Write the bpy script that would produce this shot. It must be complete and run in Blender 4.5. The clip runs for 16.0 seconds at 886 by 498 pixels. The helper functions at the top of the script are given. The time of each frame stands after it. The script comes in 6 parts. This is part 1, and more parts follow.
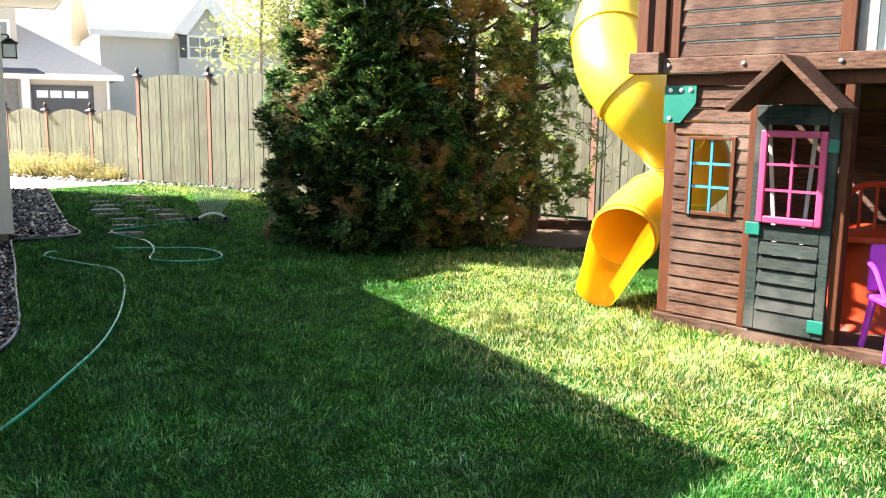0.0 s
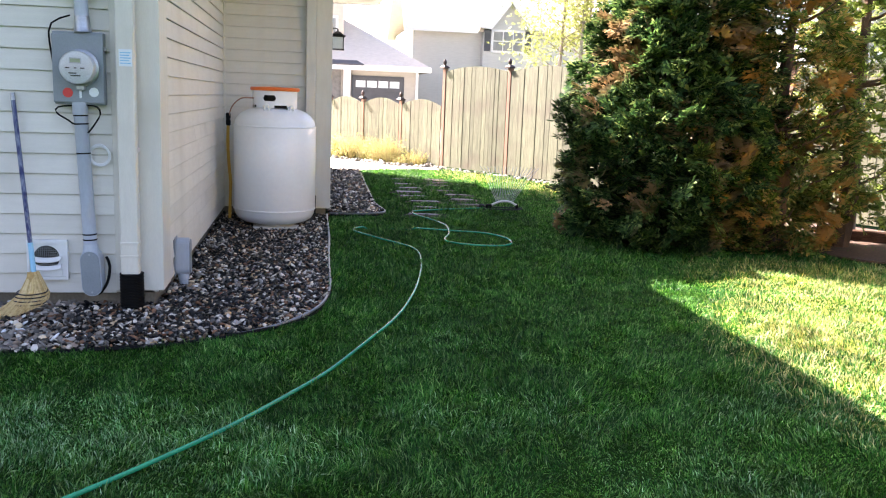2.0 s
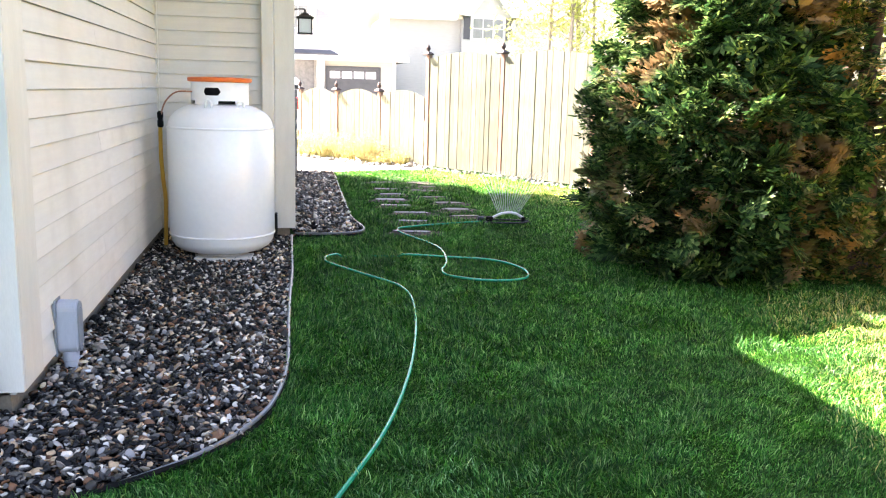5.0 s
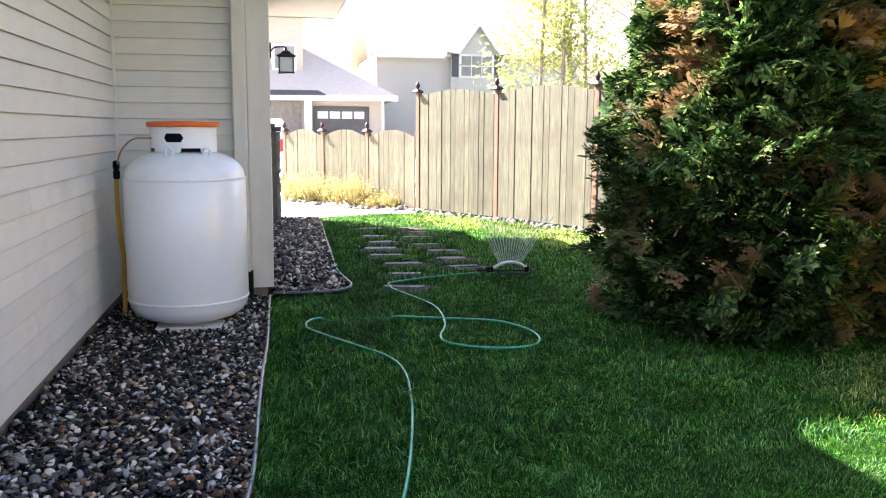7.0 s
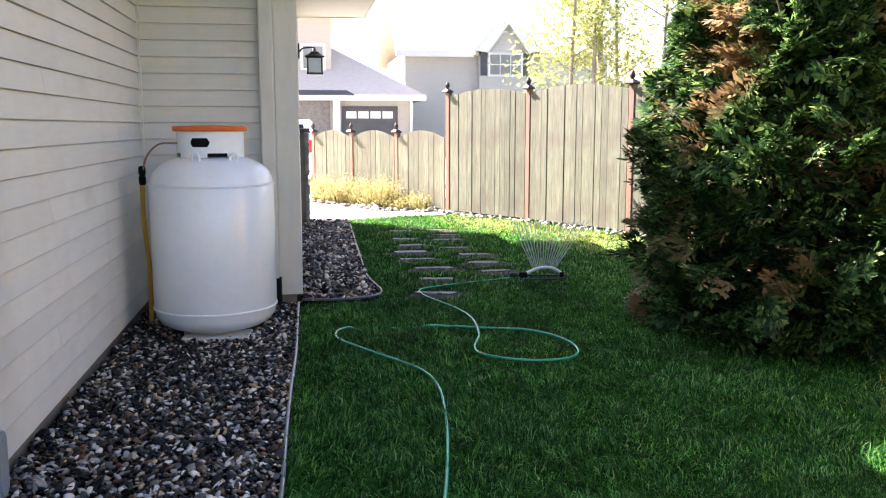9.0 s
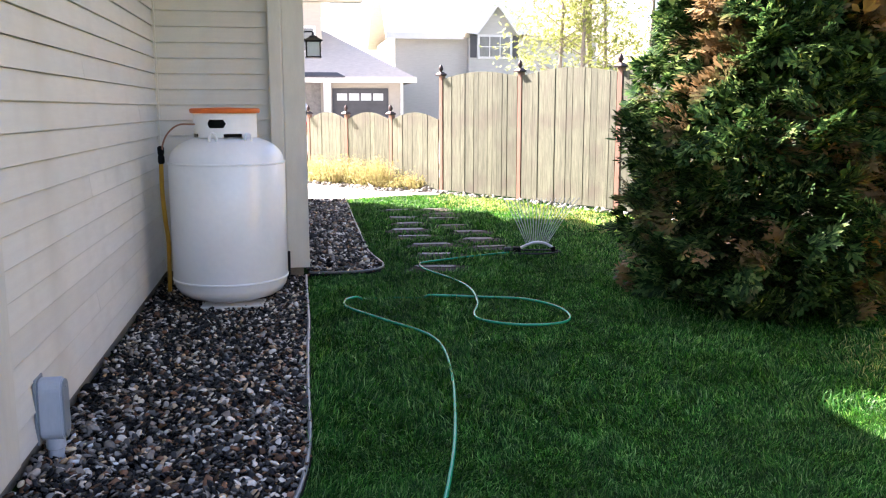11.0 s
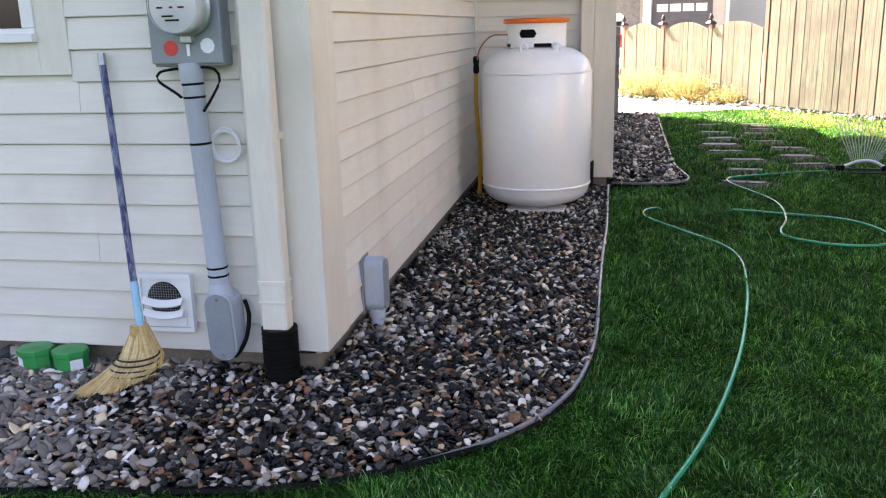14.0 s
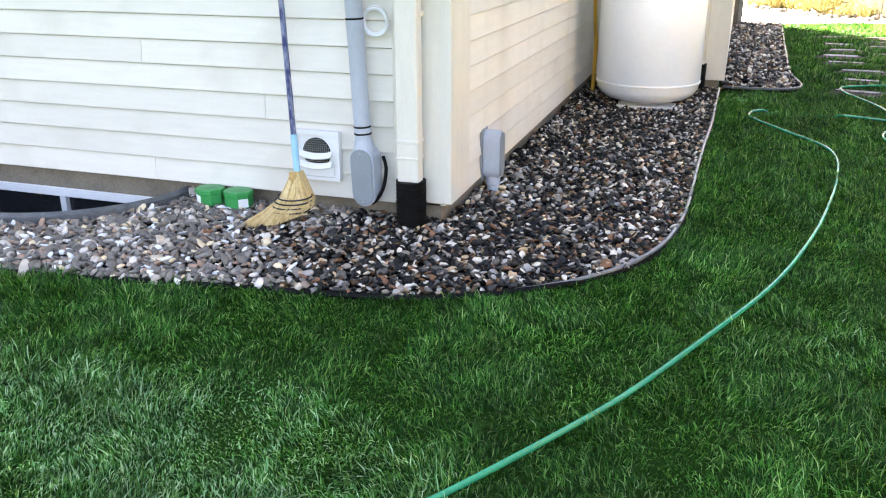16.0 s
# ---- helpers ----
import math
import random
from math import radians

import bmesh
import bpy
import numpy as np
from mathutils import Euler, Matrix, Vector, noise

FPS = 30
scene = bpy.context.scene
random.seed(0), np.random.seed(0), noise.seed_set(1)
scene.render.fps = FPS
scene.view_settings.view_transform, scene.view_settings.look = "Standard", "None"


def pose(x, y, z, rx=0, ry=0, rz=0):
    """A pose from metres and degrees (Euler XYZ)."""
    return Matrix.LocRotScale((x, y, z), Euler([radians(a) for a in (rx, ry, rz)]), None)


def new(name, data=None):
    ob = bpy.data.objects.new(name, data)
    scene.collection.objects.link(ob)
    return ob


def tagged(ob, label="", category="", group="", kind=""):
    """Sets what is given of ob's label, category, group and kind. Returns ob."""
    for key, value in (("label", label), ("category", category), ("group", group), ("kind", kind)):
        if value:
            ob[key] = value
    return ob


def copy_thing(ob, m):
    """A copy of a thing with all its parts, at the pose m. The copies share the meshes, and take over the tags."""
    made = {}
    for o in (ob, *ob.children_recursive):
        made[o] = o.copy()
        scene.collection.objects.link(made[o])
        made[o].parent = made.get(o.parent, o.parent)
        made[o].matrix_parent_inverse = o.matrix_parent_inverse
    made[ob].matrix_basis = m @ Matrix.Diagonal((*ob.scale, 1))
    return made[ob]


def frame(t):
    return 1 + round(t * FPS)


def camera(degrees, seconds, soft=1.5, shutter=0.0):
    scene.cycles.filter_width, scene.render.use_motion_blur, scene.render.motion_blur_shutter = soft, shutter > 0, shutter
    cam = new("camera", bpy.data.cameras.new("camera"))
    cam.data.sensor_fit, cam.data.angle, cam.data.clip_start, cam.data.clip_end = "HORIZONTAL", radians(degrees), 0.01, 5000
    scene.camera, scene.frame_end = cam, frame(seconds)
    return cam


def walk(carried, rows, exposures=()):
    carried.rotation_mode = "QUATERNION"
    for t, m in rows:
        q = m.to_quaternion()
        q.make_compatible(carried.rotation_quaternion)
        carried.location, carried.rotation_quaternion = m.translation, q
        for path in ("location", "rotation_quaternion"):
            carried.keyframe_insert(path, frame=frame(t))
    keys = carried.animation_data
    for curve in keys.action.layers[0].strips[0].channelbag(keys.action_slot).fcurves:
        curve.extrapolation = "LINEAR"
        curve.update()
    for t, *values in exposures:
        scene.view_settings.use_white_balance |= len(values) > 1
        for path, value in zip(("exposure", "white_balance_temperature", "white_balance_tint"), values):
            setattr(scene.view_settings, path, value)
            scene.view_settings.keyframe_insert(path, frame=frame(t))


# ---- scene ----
cam = camera(54.9, 16.0, soft=1.15)
PATH = [
    (0.0, -0.026, 0.047, 1.278, -28.23, -9.11, -0.76),
    (0.5, -0.039, 0.009, 1.277, -20.63, -8.61, -1.08),
    (1.0, -0.042, 0.021, 1.267, -13.29, -8.84, -1.41),
    (1.5, -0.046, 0.031, 1.264, -9.17, -8.98, -1.50),
    (2.0, -0.056, 0.093, 1.255, -8.91, -9.96, -2.17),
    (2.5, -0.057, 0.283, 1.242, -9.87, -9.73, -2.13),
    (3.0, -0.038, 0.520, 1.231, -11.15, -11.59, -1.67),
    (3.5, 0.010, 0.868, 1.219, -12.47, -12.13, -1.95),
    (4.0, 0.037, 1.214, 1.214, -12.90, -13.96, -2.17),
    (4.5, 0.046, 1.557, 1.250, -12.90, -13.12, -1.78),
    (5.0, 0.092, 1.837, 1.255, -10.49, -10.53, -1.50),
    (5.2, 0.100, 1.932, 1.270, -9.05, -8.74, -1.36),
    (7.3, 0.209, 2.714, 1.274, -11.36, -7.71, -0.24),
    (7.5, 0.211, 2.781, 1.279, -10.67, -7.20, -0.31),
    (8.0, 0.227, 2.814, 1.289, -9.38, -8.06, -0.02),
    (10.3, 0.112, 2.610, 1.301, -9.53, -8.18, 0.17),
    (10.5, 0.092, 2.554, 1.295, -9.69, -8.13, 0.17),
    (11.0, 0.063, 2.430, 1.298, -10.14, -9.33, 0.07),
    (11.5, 0.057, 2.406, 1.300, -7.29, -9.31, 0.32),
    (12.0, 0.073, 2.396, 1.298, -4.81, -9.15, 0.56),
    (12.5, 0.056, 2.367, 1.305, 2.17, -9.27, 1.06),
    (13.0, 0.053, 2.349, 1.295, 7.41, -9.18, 1.95),
    (13.5, 0.093, 2.319, 1.279, 8.75, -11.62, 1.68),
    (14.0, 0.124, 2.269, 1.259, 10.55, -14.56, 1.46),
    (14.5, 0.118, 2.178, 1.253, 12.17, -15.95, 1.63),
    (15.0, 0.124, 2.003, 1.237, 15.66, -20.08, 1.90),
    (15.5, 0.165, 1.877, 1.233, 15.72, -19.19, 0.36),
    (16.0, 0.229, 1.716, 1.224, 18.42, -20.42, 0.14),
]
EXPOSURES = [(0.0, 2.88, 6750, 14), (0.5, 2.85, 6750, 17), (1.5, 3.13, 6850, 24), (3.0, 3.6, 6900, 25), (4.5, 4.2, 7050, 22), (5.2, 3.95, 6950, 22), (7.5, 3.2, 6600, 24), (10.5, 3.12, 6550, 25), (11.2, 3.22, 6600, 26), (12.5, 3.21, 6950, 28), (13.0, 3.16, 7150, 29), (14.0, 3.46, 7350, 28), (15.0, 3.98, 7650, 25), (16.0, 4.22, 7800, 21)]
walk(cam, [(t, pose(x, y, z, 90 + pitch, roll, yaw)) for t, x, y, z, yaw, pitch, roll in PATH], EXPOSURES)

# ---- daylight: clear sky, sun over the house roof ----
SUN = Vector((-2.42, 2.25, 2.85)).normalized()
world = bpy.data.worlds.new("world")
scene.world = world
world.use_nodes = True
wn = world.node_tree.nodes
sky = wn.new("ShaderNodeTexSky")
sky.sky_type = "NISHITA"
sky.sun_disc = False
sky.sun_elevation = math.asin(SUN.z)
sky.sun_rotation = math.atan2(SUN.x, SUN.y)
sky.altitude, sky.air_density, sky.dust_density, sky.ozone_density = 100, 1.0, 2.5, 1.0
wn["Background"].inputs["Strength"].default_value = 0.057
world.node_tree.links.new(sky.outputs["Color"], wn["Background"].inputs["Color"])
sun_data = bpy.data.lights.new("sun", "SUN")
sun_data.energy, sun_data.angle, sun_data.color = 5.0, radians(0.53), (1.0, 0.95, 0.87)
sun = new("sun", sun_data)
sun.rotation_euler = (-SUN).to_track_quat("-Z", "Y").to_euler()


# ---- materials ----
def nodes_of(name):
    m = bpy.data.materials.new(name)
    m.use_nodes = True
    return m, m.node_tree.nodes, m.node_tree.links, m.node_tree.nodes["Principled BSDF"]


def surface(name, dark, light, scale=8.0, rough=0.7, metal=0.0, bump=0.2, fine=120.0, stretch=(1, 1, 1), pick=0.0, stain=None, coat=0.0, spread=(0.3, 0.7), gloss=0.5):
    """Two scales of noise between two colours, fine relief, optional variation from piece to piece and large stains."""
    m, n, l, b = nodes_of(name)
    tc, mp = n.new("ShaderNodeTexCoord"), n.new("ShaderNodeMapping")
    mp.inputs["Scale"].default_value = stretch
    l.new(tc.outputs["Object"], mp.inputs["Vector"])
    big, small = n.new("ShaderNodeTexNoise"), n.new("ShaderNodeTexNoise")
    big.inputs["Scale"].default_value, big.inputs["Detail"].default_value = scale, 6
    small.inputs["Scale"].default_value, small.inputs["Detail"].default_value = fine, 4
    for t in (big, small):
        l.new(mp.outputs["Vector"], t.inputs["Vector"])
    mix = n.new("ShaderNodeMath")
    mix.operation = "MULTIPLY_ADD"
    mix.inputs[1].default_value = 0.45
    l.new(small.outputs["Fac"], mix.inputs[0])
    half = n.new("ShaderNodeMath")
    half.operation = "MULTIPLY"
    half.inputs[1].default_value = 0.55
    l.new(big.outputs["Fac"], half.inputs[0])
    l.new(half.outputs[0], mix.inputs[2])
    ramp = n.new("ShaderNodeValToRGB")
    ramp.color_ramp.elements[0].position, ramp.color_ramp.elements[1].position = spread
    ramp.color_ramp.elements[0].color, ramp.color_ramp.elements[1].color = (*dark, 1), (*light, 1)
    l.new(mix.outputs[0], ramp.inputs[0])
    colour = ramp.outputs["Color"]
    if pick:
        info, hsv = n.new("ShaderNodeObjectInfo"), n.new("ShaderNodeHueSaturation")
        rng = n.new("ShaderNodeMapRange")
        rng.inputs["To Min"].default_value, rng.inputs["To Max"].default_value = 1 - pick, 1 + pick
        l.new(info.outputs["Random"], rng.inputs["Value"])
        l.new(rng.outputs[0], hsv.inputs["Value"])
        l.new(colour, hsv.inputs["Color"])
        colour = hsv.outputs["Color"]
    if stain:
        st, sr, sm = n.new("ShaderNodeTexNoise"), n.new("ShaderNodeValToRGB"), n.new("ShaderNodeMixRGB")
        st.inputs["Scale"].default_value, st.inputs["Detail"].default_value = 2.3, 8
        l.new(tc.outputs["Object"], st.inputs["Vector"])
        sr.color_ramp.elements[0].position, sr.color_ramp.elements[1].position = 0.5, 0.75
        l.new(st.outputs["Fac"], sr.inputs[0])
        l.new(sr.outputs["Color"], sm.inputs["Fac"])
        sm.inputs["Color2"].default_value = (*stain, 1)
        l.new(colour, sm.inputs["Color1"])
        colour = sm.outputs["Color"]
    l.new(colour, b.inputs["Base Color"])
    b.inputs["Roughness"].default_value, b.inputs["Metallic"].default_value = rough, metal
    b.inputs["Coat Weight"].default_value, b.inputs["Specular IOR Level"].default_value = coat, gloss
    if bump:
        bp = n.new("ShaderNodeBump")
        bp.inputs["Strength"].default_value, bp.inputs["Distance"].default_value = bump, 0.003
        l.new(mix.outputs[0], bp.inputs["Height"])
        l.new(bp.outputs["Normal"], b.inputs["Normal"])
    return m


def uneven(n, l, tc, colour, scale, low, high):
    """Makes a colour vary in brightness over the surface."""
    ns, rg, hs = n.new("ShaderNodeTexNoise"), n.new("ShaderNodeMapRange"), n.new("ShaderNodeHueSaturation")
    ns.inputs["Scale"].default_value, ns.inputs["Detail"].default_value = scale, 3
    l.new(tc.outputs["Object"], ns.inputs["Vector"])
    rg.inputs["From Min"].default_value, rg.inputs["From Max"].default_value = 0.32, 0.68
    rg.inputs["To Min"].default_value, rg.inputs["To Max"].default_value = low, high
    l.new(ns.outputs["Fac"], rg.inputs["Value"])
    l.new(rg.outputs[0], hs.inputs["Value"])
    l.new(colour, hs.inputs["Color"])
    return hs.outputs["Color"]


def pieces(name, stops, source="island", rough=0.6, bump=0.0, through_light=0.0, constant=True, patch=None, gloss=0.5, mottle=0.0):
    """Colours picked piece by piece from a row of (position, colour), with fine mottling."""
    m, n, l, b = nodes_of(name)
    ramp = n.new("ShaderNodeValToRGB")
    ramp.color_ramp.interpolation = "CONSTANT" if constant else "LINEAR"
    el = ramp.color_ramp.elements
    while len(el) < len(stops):
        el.new(0.5)
    for e, (p, c) in zip(el, stops):
        e.position, e.color = p, (*c, 1)
    if source == "island":
        src = n.new("ShaderNodeNewGeometry").outputs["Random Per Island"]
    else:
        src = n.new("ShaderNodeObjectInfo").outputs["Random"]
    l.new(src, ramp.inputs[0])
    colour = ramp.outputs["Color"]
    tc, ns, mx = n.new("ShaderNodeTexCoord"), n.new("ShaderNodeTexNoise"), n.new("ShaderNodeMixRGB")
    ns.inputs["Scale"].default_value, ns.inputs["Detail"].default_value = 60, 5
    l.new(tc.outputs["Object"], ns.inputs["Vector"])
    mx.blend_type = "OVERLAY"
    mx.inputs["Fac"].default_value = 0.5
    l.new(colour, mx.inputs["Color1"])
    l.new(ns.outputs["Fac"], mx.inputs["Color2"])
    colour = mx.outputs["Color"]
    if mottle:
        colour = uneven(n, l, tc, colour, mottle, 0.45, 1.45)
    if patch:
        big, pr, pm = n.new("ShaderNodeTexNoise"), n.new("ShaderNodeValToRGB"), n.new("ShaderNodeMixRGB")
        big.inputs["Scale"].default_value, big.inputs["Detail"].default_value = patch[0], 3
        l.new(tc.outputs["Object"], big.inputs["Vector"])
        pr.color_ramp.elements[0].position, pr.color_ramp.elements[1].position = patch[1], patch[2]
        l.new(big.outputs["Fac"], pr.inputs[0])
        l.new(pr.outputs["Color"], pm.inputs["Fac"])
        pm.inputs["Color2"].default_value = (*patch[3], 1)
        l.new(colour, pm.inputs["Color1"])
        colour = pm.outputs["Color"]
    l.new(colour, b.inputs["Base Color"])
    b.inputs["Roughness"].default_value, b.inputs["Specular IOR Level"].default_value = rough, gloss
    if bump:
        bp = n.new("ShaderNodeBump")
        bp.inputs["Strength"].default_value, bp.inputs["Distance"].default_value = bump, 0.004
        l.new(ns.outputs["Fac"], bp.inputs["Height"])
        l.new(bp.outputs["Normal"], b.inputs["Normal"])
    if through_light:
        tr, ms = n.new("ShaderNodeBsdfTranslucent"), n.new("ShaderNodeMixShader")
        l.new(colour, tr.inputs["Color"])
        ms.inputs["Fac"].default_value = through_light
        l.new(b.outputs[0], ms.inputs[1])
        l.new(tr.outputs[0], ms.inputs[2])
        l.new(ms.outputs[0], n["Material Output"].inputs["Surface"])
    return m


def blades(name, stops):
    """Grass: a colour for each blade, uneven over the lawn in tufts and in broad patches, yellower where light comes through."""
    m, n, l, b = nodes_of(name)
    ramp, tc = n.new("ShaderNodeValToRGB"), n.new("ShaderNodeTexCoord")
    el = ramp.color_ramp.elements
    while len(el) < len(stops):
        el.new(0.5)
    for e, (p, c) in zip(el, stops):
        e.position, e.color = p, (*c, 1)
    l.new(n.new("ShaderNodeNewGeometry").outputs["Random Per Island"], ramp.inputs[0])
    colour = uneven(n, l, tc, ramp.outputs["Color"], 9.0, 0.62, 1.42)
    colour = uneven(n, l, tc, colour, 1.6, 0.70, 1.30)
    l.new(colour, b.inputs["Base Color"])
    b.inputs["Roughness"].default_value, b.inputs["Specular IOR Level"].default_value = 0.42, 0.14
    tint, tr, ms = n.new("ShaderNodeMixRGB"), n.new("ShaderNodeBsdfTranslucent"), n.new("ShaderNodeMixShader")
    tint.blend_type, tint.inputs["Fac"].default_value = "MULTIPLY", 1.0
    tint.inputs["Color2"].default_value = (0.95, 0.92, 0.50, 1)
    l.new(colour, tint.inputs["Color1"])
    bright = n.new("ShaderNodeHueSaturation")
    bright.inputs["Value"].default_value = 1.7
    l.new(tint.outputs["Color"], bright.inputs["Color"])
    l.new(bright.outputs["Color"], tr.inputs["Color"])
    ms.inputs["Fac"].default_value = 0.42
    l.new(b.outputs[0], ms.inputs[1])
    l.new(tr.outputs[0], ms.inputs[2])
    l.new(ms.outputs[0], n["Material Output"].inputs["Surface"])
    return m


def glass(name, tint=(1, 1, 1), rough=0.02):
    m, n, l, b = nodes_of(name)
    b.inputs["Base Color"].default_value = (*tint, 1)
    b.inputs["Transmission Weight"].default_value, b.inputs["Roughness"].default_value = 1.0, rough
    return m


SIDING = surface("painted_lap_siding", (0.65, 0.615, 0.545), (0.75, 0.71, 0.635), 5, 0.5, bump=0.3, fine=60, stretch=(1, 1, 8), pick=0.05, stain=(0.60, 0.56, 0.485))
TRIM = surface("painted_trim", (0.64, 0.60, 0.515), (0.74, 0.695, 0.605), 4, 0.5, bump=0.15, fine=50, stretch=(6, 6, 1), stain=(0.61, 0.565, 0.48))
CONCRETE = surface("foundation_concrete", (0.13, 0.108, 0.082), (0.28, 0.235, 0.175), 6, 0.9, bump=0.6, fine=70, stain=(0.14, 0.11, 0.08))
PAVING = surface("pale_concrete", (0.50, 0.47, 0.42), (0.66, 0.63, 0.57), 3, 0.85, bump=0.4, fine=60)
SOIL = surface("dark_soil", (0.025, 0.018, 0.012), (0.07, 0.05, 0.035), 10, 0.95, bump=1.0, fine=90)
TURF = surface("turf_floor", (0.006, 0.022, 0.004), (0.016, 0.050, 0.008), 6, 0.95, bump=1.0, fine=120, gloss=0.02)
MULCH = surface("bark_mulch", (0.03, 0.018, 0.012), (0.12, 0.07, 0.045), 25, 0.95, bump=1.0, fine=90)
BEDFLOOR = surface("wet_grit", (0.006, 0.006, 0.006), (0.02, 0.018, 0.017), 30, 0.9, bump=0.8, fine=120, gloss=0.05)
WHITE_TANK = surface("white_enamel", (0.83, 0.84, 0.85), (0.90, 0.905, 0.91), 3, 0.28, bump=0.04, fine=30, coat=0.3)
TANK_DIRT = surface("grimy_white_enamel", (0.42, 0.40, 0.36), (0.72, 0.71, 0.69), 9, 0.5, bump=0.1)
ORANGE = surface("orange_plastic", (0.75, 0.13, 0.02), (0.85, 0.18, 0.03), 8, 0.45, bump=0.05)
COPPER = surface("dull_copper_tube", (0.36, 0.17, 0.10), (0.50, 0.26, 0.17), 15, 0.45, metal=0.5)
YELLOW_PIPE = surface("yellow_coated_pipe", (0.55, 0.28, 0.02), (0.68, 0.38, 0.04), 15, 0.45)
BLACK = surface("black_plastic", (0.003, 0.003, 0.003), (0.007, 0.007, 0.007), 20, 0.6, gloss=0.1, bump=0.1)
BLACK_METAL = surface("black_iron", (0.01, 0.01, 0.011), (0.03, 0.03, 0.032), 20, 0.4, metal=0.4)
GREY_BOX = surface("grey_painted_steel", (0.20, 0.225, 0.245), (0.26, 0.29, 0.31), 7, 0.45, bump=0.06)
GREY_PVC = surface("grey_conduit_plastic", (0.38, 0.42, 0.48), (0.47, 0.51, 0.57), 6, 0.42, bump=0.05, stretch=(1, 1, 0.3))
STEEL = surface("galvanised_steel", (0.30, 0.31, 0.33), (0.48, 0.50, 0.52), 18, 0.38, metal=0.8, bump=0.1)
WHITE_PLASTIC = surface("white_plastic", (0.72, 0.72, 0.71), (0.80, 0.80, 0.79), 6, 0.4, bump=0.04)
LIGHT_GREY = surface("meter_face_grey", (0.62, 0.64, 0.64), (0.72, 0.74, 0.74), 12, 0.4, bump=0)
LCD = surface("display_green", (0.20, 0.27, 0.15), (0.25, 0.32, 0.19), 10, 0.25, bump=0)
RED_STICKER = surface("red_sticker", (0.62, 0.035, 0.03), (0.72, 0.06, 0.045), 20, 0.5, bump=0)
WHITE_STICKER = surface("white_sticker", (0.70, 0.74, 0.76), (0.80, 0.83, 0.84), 20, 0.5, bump=0)
BLUE_PRINT = surface("pale_blue_print", (0.22, 0.50, 0.68), (0.30, 0.58, 0.75), 30, 0.5, bump=0)
HOSE = surface("green_hose_vinyl", (0.001, 0.19, 0.085), (0.004, 0.29, 0.14), 12, 0.26, bump=0.05)
BROOM_BLUE = surface("worn_blue_handle", (0.008, 0.02, 0.11), (0.24, 0.27, 0.36), 40, 0.5, bump=0.2, stretch=(1, 1, 0.25), spread=(0.44, 0.64))
STRAW = pieces("broom_straw", [(0, (0.44, 0.28, 0.10)), (0.5, (0.64, 0.46, 0.20)), (1, (0.76, 0.60, 0.32))], constant=False, rough=0.7)
GREEN_PLASTIC = surface("bright_green_plastic", (0.0, 0.22, 0.05), (0.01, 0.30, 0.08), 9, 0.4)
CLEAR = glass("clear_glass")
DARK_GLASS = surface("dark_window_glass", (0.012, 0.014, 0.016), (0.02, 0.023, 0.026), 3, 0.06, bump=0)
CURTAINED = surface("curtained_window_glass", (0.16, 0.165, 0.16), (0.30, 0.30, 0.285), 2, 0.12, bump=0, stretch=(3, 3, 0.5))
FENCE = surface("weathered_cedar", (0.052, 0.055, 0.033), (0.178, 0.184, 0.122), 5, 0.85, bump=0.6, fine=70, stretch=(14, 14, 0.8), pick=0.17, stain=(0.10, 0.088, 0.064), spread=(0.34, 0.62))
FENCE_POST = surface("red_brown_post", (0.15, 0.078, 0.052), (0.27, 0.150, 0.100), 6, 0.8, bump=0.4, fine=60, stretch=(10, 10, 1))
COPPER_CAP = surface("dark_bronze_cap", (0.03, 0.018, 0.016), (0.07, 0.04, 0.035), 20, 0.5, metal=0.4)
CEDAR_BROWN = surface("brown_stained_cedar", (0.014, 0.006, 0.004), (0.105, 0.054, 0.034), 7, 0.7, gloss=0.15, bump=0.9, fine=45, stretch=(2, 10, 14), pick=0.30, stain=(0.165, 0.112, 0.085), spread=(0.36, 0.62))
CEDAR_POST = surface("red_stained_post", (0.045, 0.013, 0.005), (0.105, 0.034, 0.013), 6, 0.6, gloss=0.2, bump=0.4, fine=45, stretch=(12, 12, 1.2), pick=0.08)
DOOR_GREEN = surface("dark_green_stain", (0.004, 0.009, 0.008), (0.024, 0.034, 0.031), 6, 0.65, gloss=0.15, bump=0.8, fine=45, stretch=(2, 10, 12), pick=0.35, stain=(0.085, 0.085, 0.078), spread=(0.36, 0.62))
PLATE_GREEN = surface("teal_green_bracket", (0.0, 0.10, 0.075), (0.005, 0.15, 0.11), 9, 0.4, bump=0.05)
PINK = surface("magenta_plastic", (0.36, 0.03, 0.10), (0.45, 0.055, 0.15), 6, 0.4, bump=0.05)
CYAN = surface("blue_plastic", (0.02, 0.18, 0.33), (0.04, 0.24, 0.40), 6, 0.4, bump=0.05)
PURPLE = surface("purple_plastic", (0.30, 0.02, 0.36), (0.38, 0.04, 0.45), 6, 0.35, bump=0.04)
TOY_RED = surface("orange_red_plastic", (0.40, 0.03, 0.006), (0.50, 0.05, 0.01), 6, 0.4, bump=0.04)
SLIDE = surface("yellow_slide_plastic", (0.90, 0.53, 0.015), (0.94, 0.62, 0.04), 3, 0.42, bump=0.05, coat=0.35)
BARK = surface("tree_bark", (0.12, 0.10, 0.085), (0.30, 0.26, 0.22), 14, 0.9, bump=1.0, fine=50, stretch=(5, 5, 1))
